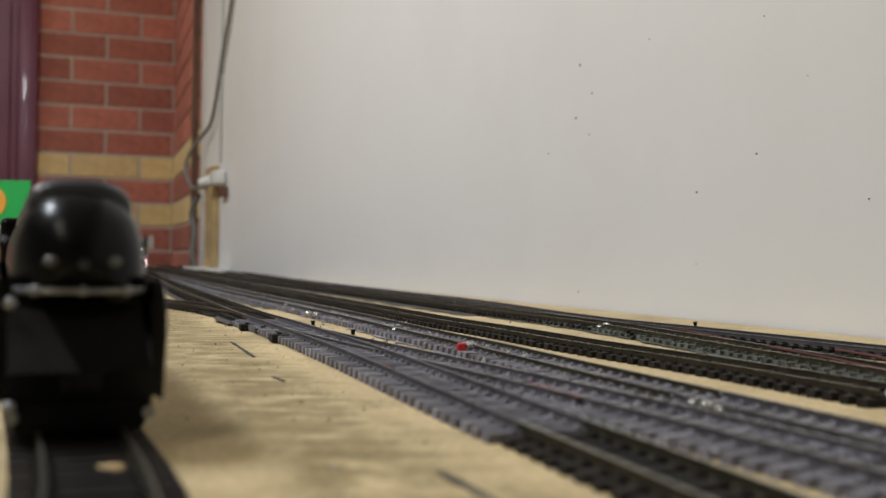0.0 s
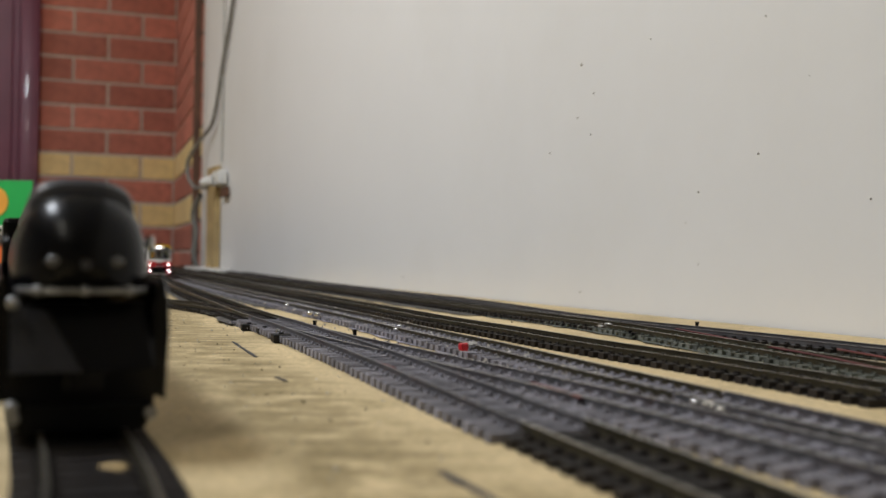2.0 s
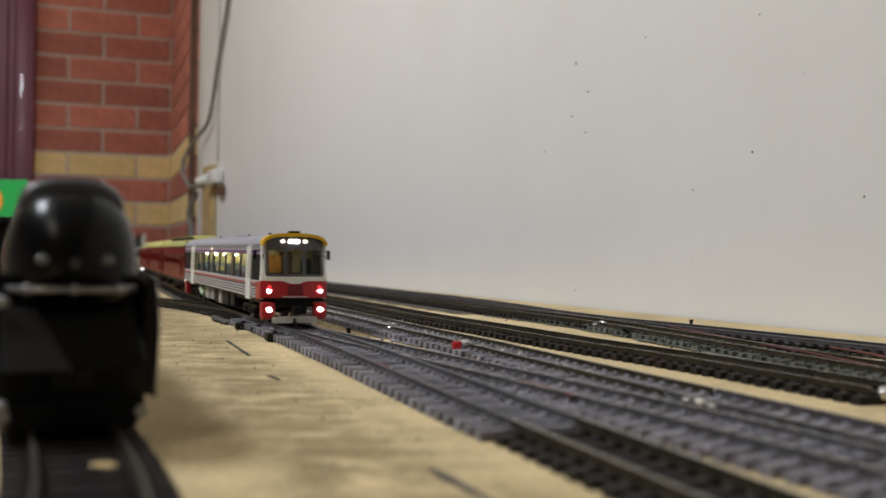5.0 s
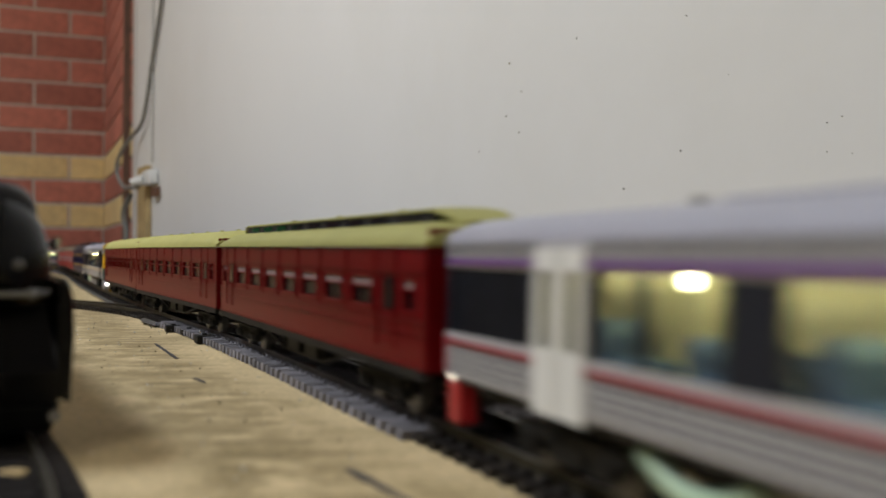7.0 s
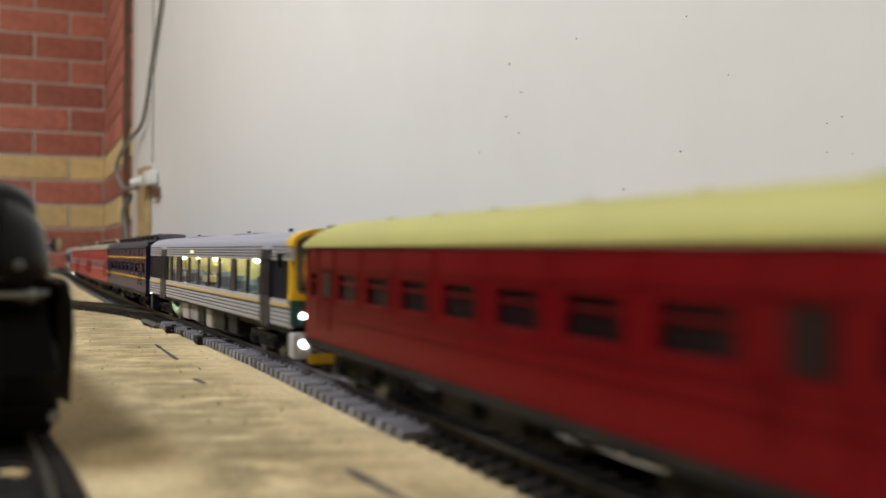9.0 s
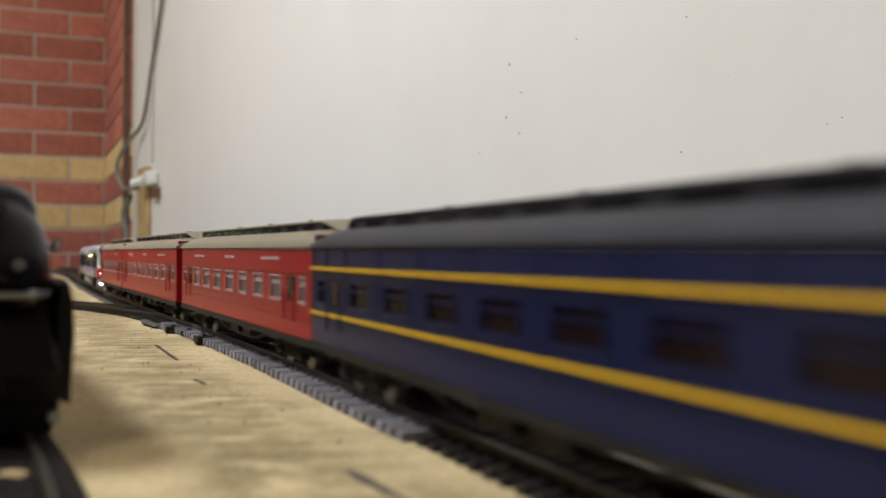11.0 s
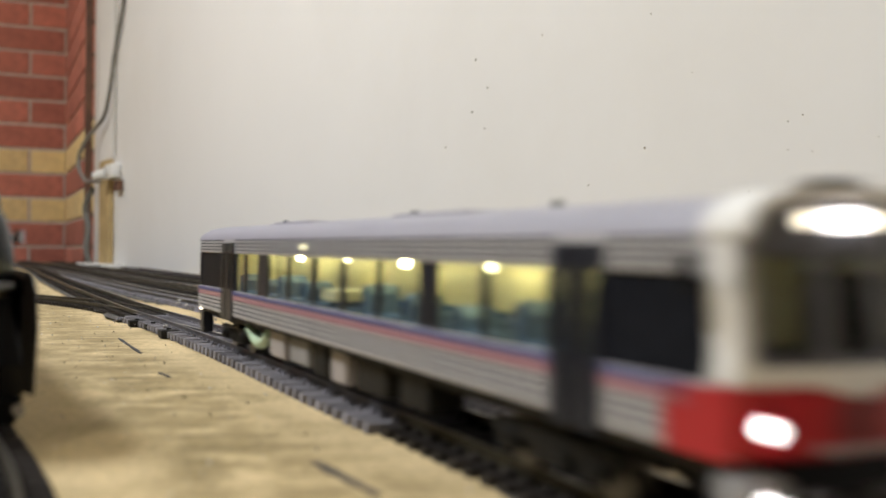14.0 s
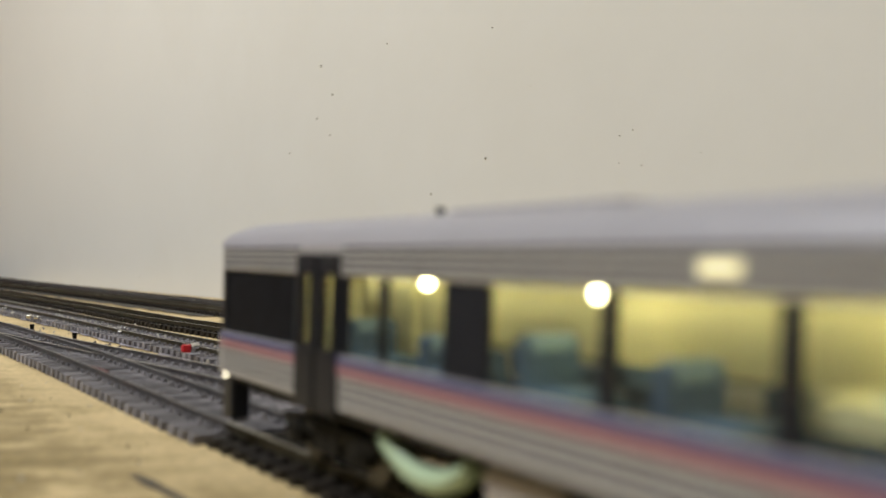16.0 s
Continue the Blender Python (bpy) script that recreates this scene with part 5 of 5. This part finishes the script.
# ---------------------------------------------------------------- parked streamlined steam locomotive
def locomotive():
    lo = thing("steam_locomotive", "glossy black streamlined model steam locomotive, parked on its track", "locomotive")
    # bullet-nosed casing
    def ring(x, hw, zb, zt, n=20):
        pts = []
        for i in range(n + 1):
            u = math.pi * (1 - i / n)
            pts.append((x, math.copysign(abs(math.cos(u)) ** 0.72, math.cos(u)) * hw, zb + (zt - zb) * math.sin(u) ** 0.62))
        return pts
    bm = bmesh.new()
    nose = []
    for i in range(1, 13):
        u = math.radians(i * 7.5)
        k = math.sin(u) ** 0.95
        nose.append((0.0035 - 0.0155 * (1 - math.cos(u)), 0.0139 * k, 0.0345 - 0.0080 * k, 0.0345 + 0.0158 * k))
    loft(bm, [ring(*r) for r in nose + [(-0.02, 0.0140, 0.0260, 0.0505), (-0.15, 0.0142, 0.0255, 0.0505), (-0.215, 0.0145, 0.0255, 0.0505)]])
    part("boiler_casing", bm, GLOSSBLACK, lo, smooth=True)
    bm = bmesh.new()
    secs = []
    for x, hw, zt in ((-0.0085, 0.0098, 0.0500), (-0.0092, 0.0106, 0.0518), (-0.0112, 0.0110, 0.0529), (-0.015, 0.0111, 0.0534), (-0.2, 0.0111, 0.0534)):
        secs.append(ring(x, hw, 0.044, zt, 14))
    loft(bm, secs)
    part("casing_top", bm, CASING_SHEEN, lo, "dull grey-sheened top fairing", True)
    bm = bmesh.new()      # apron under the nose
    loft(bm, [[(0.0015, -0.0140, 0.0045), (0.0015, 0.0140, 0.0045), (-0.006, 0.0152, 0.0045), (-0.006, -0.0152, 0.0045)],
              [(0.0032, -0.0140, 0.0130), (0.0032, 0.0140, 0.0130), (-0.006, 0.0152, 0.0130), (-0.006, -0.0152, 0.0130)],
              [(-0.0040, -0.0120, 0.0265), (-0.0040, 0.0120, 0.0265), (-0.006, 0.0140, 0.0265), (-0.006, -0.0140, 0.0265)]])
    ap = part("front_apron", bm, GLOSSBLACK, lo)
    bm = bmesh.new()
    loft(bm, [[(0.0, -0.0125, 0.0003), (0.0, 0.0125, 0.0003), (-0.006, 0.0140, 0.0003), (-0.006, -0.0140, 0.0003)], [(0.0030, -0.0138, 0.0060), (0.0030, 0.0138, 0.0060), (-0.006, 0.0140, 0.0060), (-0.006, -0.0140, 0.0060)]])
    part("pilot", bm, BLACK, ap)
    bm = bmesh.new()
    box(bm, 0.0020, 0.0036, -0.0040, 0.0040, 0.0085, 0.0135, bevel=0.0006)
    part("coupler_pocket", bm, GLOSSBLACK, ap)
    # sloping panel in the outline of the apron's sheen, lighter black put in
    bm = bmesh.new()
    loft(bm, [[(0.0052, -0.0140, 0.0130), (0.0052, -0.0005, 0.0130), (-0.0020, -0.0072, 0.0252), (-0.0020, -0.0142, 0.0262)],
              [(0.0020, -0.0140, 0.0125), (0.0020, -0.0005, 0.0125), (-0.0042, -0.0072, 0.0248), (-0.0042, -0.0142, 0.0258)]])
    part("apron_cheek", bm, APRON, ap, "sloping apron panel, outlined and lightened as a painted sheen")
    for s, z, r in ((-1, 0.0268, 0.0013), (-1, 0.0060, 0.0014)):
        bm = bmesh.new()
        ball(bm, (0.0030, s * 0.0136, z), r)
        part("lamp_bracket", bm, RAILGREY, ap, "small bright bracket", True)
    for s in (-1, 1):
        bm = bmesh.new()      # running board skirts
        blade = ((0.0152, 0.0070), (0.0176, 0.0060), (0.0182, 0.0200), (0.0180, 0.0270), (0.0173, 0.0312), (0.0165, 0.0322), (0.0158, 0.0308), (0.0153, 0.0260))
        loft(bm, [[(x, s * (y - dy), z) for y, z in blade] for x, dy in ((-0.22, 0), (-0.008, 0), (-0.003, 0.0004), (-0.001, 0.0010))])
        part("side_skirt", bm, GLOSSBLACK, lo, smooth=True)
        bm = bmesh.new()
        ball(bm, (0.0016, s * 0.0058, 0.0352), 0.0017, 0.6, 1.15, 0.75)
        part("headlamp", bm, LENS, lo, "unlit round lamp lens", True)
        bm = bmesh.new()
        cyl(bm, (0.0, s * 0.0132, 0.0040), (0.0035, s * 0.0132, 0.0040), 0.0010)
        cyl(bm, (0.0035, s * 0.0132, 0.0040), (0.0042, s * 0.0132, 0.0040), 0.0013)
        part("buffer", bm, RAILGREY, ap, "small round metal buffer", True)
        bm = bmesh.new()
        cyl(bm, (-0.03, s * 0.0152, 0.0395), (-0.028, s * 0.0168, 0.0395), 0.0009)
        cyl(bm, (-0.0285, s * 0.0166, 0.0380), (-0.0285, s * 0.0166, 0.0412), 0.0010)
        part("marker_lamp", bm, CHROME, lo, "small bright marker lamp")
        for x in (-0.03, -0.06, -0.1, -0.14):
            bm = bmesh.new()
            cyl(bm, (x, s * 0.0076, 0.0088), (x, s * 0.0100, 0.0088), 0.0088, n=22)
            part("wheel", bm, UNDER, lo)
    bm = bmesh.new()
    cyl(bm, (-0.0010, 0, 0.0346), (0.0042, 0, 0.0346), 0.0011)
    part("nose_knob", bm, CASING_SHEEN, lo)
    bm = bmesh.new()      # bright rail across the nose
    path = []
    for i in range(25):
        a = math.radians(-80 + i * 160 / 24)
        path.append(Vector((-0.0112 + math.cos(a) ** 0.5 * 0.0125, math.copysign(abs(math.sin(a)) ** 0.8, a) * 0.0128, 0.0291)))
    secs = []
    for i, p in enumerate(path):
        w = (path[min(i + 1, 24)] - path[max(i - 1, 0)]).normalized()
        n = Vector((w.y, -w.x, 0))
        secs.append([p + n * 0.0007 * math.cos(q * math.pi / 4) + Vector((0, 0, 0.0007 * math.sin(q * math.pi / 4))) for q in range(8)])
    loft(bm, secs)
    rail = part("nose_rail", bm, RAILGREY, lo, "dull metal handrail round the nose", True)
    for y, x in ((-0.009, 0.0004), (0.0, 0.0015), (0.009, 0.0004)):
        bm = bmesh.new()
        ball(bm, (x, y, 0.0291), 0.0012)
        part("rail_knob", bm, RAILGREY, rail, smooth=True)
    bm = bmesh.new()
    box(bm, -0.255, -0.215, -0.0165, 0.0165, 0.0080, 0.0500, bevel=0.002)
    part("cab", bm, GLOSSBLACK, lo)
    block("frame", (-0.24, -0.006, -0.0065, 0.0065, 0.004, 0.0225), UNDER, lo)
    bm = bmesh.new()
    box(bm, -0.40, -0.262, -0.0160, 0.0160, 0.0100, 0.0440, bevel=0.002)
    tb = part("tender", bm, GLOSSBLACK, lo)
    for x in (-0.28, -0.31, -0.35, -0.38):
        bm = bmesh.new()
        cyl(bm, (x, -0.010, 0.006), (x, 0.010, 0.006), 0.006, n=16)
        part("wheel", bm, UNDER, tb)
    return lo


CASING_SHEEN = mat("sheened_black", (0.030, 0.030, 0.036), 0.36, vary=0.2, scale=60)
# APRON: black lightened to carry the sheen on the apron
APRON = mat("apron_sheen_black", (0.012, 0.012, 0.015), 0.4, vary=0.5, scale=120, spec=0.3)
LENS = mat("lamp_lens", (0.10, 0.10, 0.105), 0.25, vary=0.1)
RAILGREY = mat("dull_metal_rail", (0.25, 0.25, 0.25), 0.35, metal=0.6, vary=0.1)
ls = near_s(SIDING, -0.0740, 0.2090)
lp, lw = SIDING.at(ls), SIDING.way(ls)
loco = locomotive()
loco.matrix_basis = pose(lp[0] - 0.0004, lp[1], RAIL_TOP, 0, 0, math.degrees(math.atan2(lw[1], lw[0])))


# ---------------------------------------------------------------- cards and boxes behind the locomotive
cards = thing("card_box", "green card sign with an orange disc leaning on an orange box", "box")
CD = 1.55


def quad_box(bm, a, b, depth):
    """A shallow upright box from the lower left corner a to the upper right corner b."""
    box(bm, a.x, b.x, a.y, a.y + depth, min(a.z, b.z), max(a.z, b.z), bevel=0.0008)


bm = bmesh.new()
quad_box(bm, sight(-150, 398, CD), sight(52, 320, CD), 0.004)
part("green_card", bm, GREENCARD, cards)
bm = bmesh.new()
c = sight(-18, 357, CD)
cyl(bm, (c.x, c.y - 0.0012, c.z), (c.x, c.y, c.z), 0.024, n=28)
part("orange_disc", bm, ORANGE, cards)
bm = bmesh.new()
quad_box(bm, sight(-150, 417, CD), sight(26, 399, CD), 0.004)
label_strip = part("label_strip", bm, PLATEWHITE, cards)
for i in range(16):
    bm = bmesh.new()
    x0 = -140 + i * 10.2
    a, b = sight(x0, 413 - (i % 3), CD - 0.0015), sight(x0 + 6.5, 403 + (i % 2), CD - 0.0015)
    box(bm, a.x, b.x, a.y, a.y + 0.001, a.z, b.z)
    part("print_bar", bm, BLACK, label_strip)
bm = bmesh.new()
a, b = sight(-150, 470, CD), sight(24, 418, CD)
box(bm, a.x, b.x, a.y + 0.002, a.y + 0.06, 0.0, b.z, bevel=0.001)
part("orange_box", bm, ORANGEBOX, cards)
for x0 in (-120, -70, -25, 4):
    bm = bmesh.new()
    a, b = sight(x0, 445, CD), sight(x0 + 15, 428, CD)
    box(bm, a.x, b.x, a.y + 0.0008, a.y + 0.003, a.z, b.z)
    part("dark_window", bm, BLACK, cards)


# ---------------------------------------------------------------- loose bits on the board
def ground(px, py, z=0.0):
    d = (0.0425 - z) * 1790 / (py - 453.5 - (px - 784) * 0.0157)
    return Vector(((px - 784) / 1790 * d, d, z))


REDPLASTIC = mat("red_plastic", (0.55, 0.02, 0.03), 0.35, vary=0.1)
WIRERED = mat("dull_red_wire", (0.13, 0.03, 0.03), 0.6, vary=0.2)
INK = mat("dark_ink_mark", (0.035, 0.033, 0.04), 0.8, vary=0.2)
PALECHIP = mat("pale_chip", (0.55, 0.52, 0.47), 0.6, vary=0.2)
SOLDER = mat("solder_blob", (0.62, 0.61, 0.60), 0.22, metal=0.9, vary=0.1)


def stud(px, py, r=0.0013, h=0.0036):
    p = ground(px, py)
    bm = bmesh.new()
    cyl(bm, (0, 0, 0), (0, 0, h * 0.8), r * 0.8, n=10)
    cyl(bm, (0, 0, h * 0.72), (0, 0, h), r, n=10)
    tagged(part("track_stud", bm, BLACK, m=pose(p.x, p.y, 0.0004)), "small black stud standing on the board beside the track", "stud", "studs on the board")


for px, py in ((556, 580), (627, 597), (1232, 581), (1120, 602), (1115, 598)):
    stud(px, py)


def ink(px0, py0, px1, py1, w):
    a, b = ground(px0, py0), ground(px1, py1)
    d = b - a
    bm = bmesh.new()
    secs = []
    for i in range(14):
        u, h = i / 13 * d.length, w / 2 * random.uniform(0.45, 1.1)
        secs.append([(u, -h, 0), (u, h, 0), (u, h, 0.00025), (u, -h, 0.00025)])
    loft(bm, secs)
    tagged(part("ink_mark", bm, INK, m=pose(a.x, a.y, 0.0001, 0, 0, math.degrees(math.atan2(d.y, d.x)))), "broken dark ink line drawn on the board", "mark", "ink marks on the board")


ink(412, 606, 453, 633, 0.0016)
ink(782, 836, 905, 900, 0.0022)
ink(488, 668, 508, 676, 0.0016)

# red and silver plug lying across the second track
p = ground(822, 622, 0.004)
plug = thing("track_plug", "red and silver wire plug lying on the track", "plug", m=pose(p.x, p.y, 0.0052, 0, 0, 25))
bm = bmesh.new()
box(bm, -0.0024, 0.0010, -0.0015, 0.0015, -0.0010, 0.0022, bevel=0.0006)
part("red_body", bm, REDPLASTIC, plug)
bm = bmesh.new()
cyl(bm, (0.001, 0, 0.0012), (0.0042, 0.0005, 0.0016), 0.0013, 0.0011, n=12)
ball(bm, (0.0043, 0.0006, 0.0016), 0.0013)
part("silver_tip", bm, SOLDER, plug, smooth=True)

# turnout motor blocks at the joint of the curved and the running track
for px, py, w, l, h in ((440, 586, 0.0085, 0.007, 0.0035), (468, 592, 0.0080, 0.007, 0.0032), (497, 607, 0.0085, 0.009, 0.004)):
    p = ground(px, py)
    bm = bmesh.new()
    box(bm, -w / 2, w / 2, -l / 2, l / 2, 0, h, bevel=0.0006)
    cyl(bm, (0, 0, h), (0, 0, h + 0.0008), 0.0012, n=10)
    tagged(part("tie_bar_block", bm, UNDER, m=pose(p.x, p.y, 0.0003, 0, 0, 20)), "small black turnout tie bar block beside the rail", "turnout block", "turnout blocks")


def blob(px, py, r, z, material, name, label, category, group, sq=0.7):
    p = ground(px, py, z)
    bm = bmesh.new()
    ball(bm, (0, 0, 0), r, 1, 1, sq, 12, 8)
    for v in bm.verts:
        v.co *= 1 + 0.25 * noise.noise(v.co * 900 + Vector((px, py, 0)))
    tagged(part(name, bm, material, m=pose(p.x, p.y, z + r * sq * 0.5), smooth=True), label, category, group)


for px, py, r in ((507, 542, 0.0017), (491, 588, 0.0015), (548, 556, 0.002), (560, 558, 0.0018), (1075, 578, 0.0022), (1062, 580, 0.0016), (1253, 722, 0.0020), (1230, 716, 0.0014), (1275, 728, 0.0014), (700, 585, 0.0014), (706, 578, 0.0012)):
    blob(px, py, r, 0.0035, SOLDER, "solder_blob", "shiny blob of solder on the rail side", "solder", "solder blobs")
for px, py, r in ((1582, 706, 0.0024), (1600, 712, 0.0016)):
    blob(px, py, r, 0.003, SOLDER, "foil_scrap", "crumpled silver foil scrap at the end of the track", "foil scrap", "foil scraps", 0.8)

# red feeder wires laid along the sidings
for pts in (((1195, 582), (1260, 594), (1350, 612), (1450, 630), (1568, 655)), ((940, 678), (985, 690), (1030, 705)), ((575, 608), (640, 632), (700, 652)), ((1480, 618), (1560, 632), (1640, 650))):
    tube("feeder_wire", [ground(x, y, 0.0042) for x, y in pts], 0.00045, WIRERED, "thin red feeder wire along the rail", "wire")

# litter: pale chips, dark crumbs and grit
rng = random.Random(5)


def litter(name, n, material, place, size, label):
    bm = bmesh.new()
    for i in range(n):
        x, y, z = place()
        s = size * rng.uniform(0.4, 1.3)
        m = Matrix.Translation((x, y, z)) @ Euler((rng.uniform(0, 6), rng.uniform(0, 6), rng.uniform(0, 6))).to_matrix().to_4x4() @ Matrix.Diagonal((s, s * rng.uniform(0.4, 1), s * rng.uniform(0.3, 0.7), 1))
        vs = [bm.verts.new(m @ Vector(v)) for v in ((1, 0, -0.6), (-0.6, 0.9, -0.6), (-0.6, -0.9, -0.6), (0.1, 0.1, 0.9))]
        for f in ((0, 2, 1), (0, 1, 3), (1, 2, 3), (2, 0, 3)):
            bm.faces.new([vs[k] for k in f])
    return tagged(part(name, bm, material), label, "litter", kind="stuff")


def along(line, a, b, spread, z):
    def f():
        s = rng.uniform(a, b)
        p, w = line.at(s), line.way(s)
        o = rng.gauss(0, spread)
        return p[0] + w[1] * o, p[1] - w[0] * o, z
    return f


def on_board():
    y = rng.uniform(0.13, 0.75) ** 1.15
    x0 = -0.36 * y - 0.0
    x1 = float(np.interp(y, MAIN.p[::-1, 1], MAIN.p[::-1, 0])) - 0.02
    return rng.uniform(min(x0, x1), max(x0, x1)), y, 0.0002


litter("pale_chips", 420, PALECHIP, along(SECOND, near_s(SECOND, -0.13, 0.82), near_s(SECOND, 0.06, 0.33), 0.008, 0.0028), 0.0011, "pale paint chips strewn over the dusty siding")
litter("dark_crumbs", 90, UNDER, on_board, 0.0005, "dark crumbs strewn over the bare board")
litter("pale_crumbs", 160, PALECHIP, on_board, 0.0006, "pale crumbs strewn over the bare board")
litter("grey_grit", 900, LILAC, along(XING, 0.02, near_s(XING, 0.124, 0.1), 0.012, 0.0022), 0.0009, "grey grit over the turnout sleepers")
litter("green_grit", 900, MOSSY, along(FOURTH, near_s(FOURTH, 0.08, 0.65), near_s(FOURTH, 0.24, 0.24), 0.013, 0.0024), 0.0012, "green-grey scatter between the rails")
p = ground(205, 850)
bm = bmesh.new()
ball(bm, (0, 0, 0), 0.0026, 1.2, 0.9, 0.25, 12, 6)
tagged(part("rust_spot", bm, PINE, m=pose(p.x, p.y, 0.0024)), "small tan wood scrap between the rails", "wood scrap")


# ---------------------------------------------------------------- motion
S_REF = near_s(MAIN, -0.410, 1.455) - 2.168
FRONT = [(0.0, 1.46), (1.0, 1.80), (2.0, 2.168), (3.0, 2.535), (3.2, 2.605), (4.3, 2.950), (5.5, 3.333), (6.0, 3.499), (6.3, 3.588), (6.6, 3.682), (7.0, 3.815), (8.0, 4.137), (9.0, 4.456), (9.6, 4.640),
         (10.7, 4.982), (11.8, 5.325), (12.5, 5.540), (13.0, 5.700), (13.4, 5.834), (13.8, 5.955), (14.0, 6.018), (14.5, 6.154), (15.0, 6.227), (15.2, 6.229), (16.0, 6.229)]


def front_at(t):
    """Monotone smooth run of the train's front along the line."""
    ts, ss = [a for a, b in FRONT], [b for a, b in FRONT]
    v = [(ss[min(i + 1, len(ss) - 1)] - ss[max(i - 1, 0)]) / (ts[min(i + 1, len(ts) - 1)] - ts[max(i - 1, 0)]) for i in range(len(ts))]
    v[-1] = v[-2] = 0.0
    i = min(max(int(np.searchsorted(ts, t)) - 1, 0), len(ts) - 2)
    h = ts[i + 1] - ts[i]
    u = (t - ts[i]) / h
    return (2 * u**3 - 3 * u**2 + 1) * ss[i] + (u**3 - 2 * u**2 + u) * h * v[i] + (3 * u**2 - 2 * u**3) * ss[i + 1] + (u**3 - u**2) * h * v[i + 1]


def car_pose(back, length, half, t):
    mid = S_REF + front_at(t) - back - length / 2
    a, b = MAIN.at(mid + half), MAIN.at(mid - half)
    c = (a + b) / 2
    za, zb = rise(a[1]), rise(b[1])
    return pose(c[0], c[1], RAIL_TOP + (za + zb) / 2, 0, -math.degrees(math.atan2(za - zb, 2 * half)), math.degrees(math.atan2(a[1] - b[1], a[0] - b[0])))


def motions():
    for car, back, length, half in TRAIN:
        walk(car, [(i * 0.2, car_pose(back, length, half, i * 0.2)) for i in range(81)])


motions()
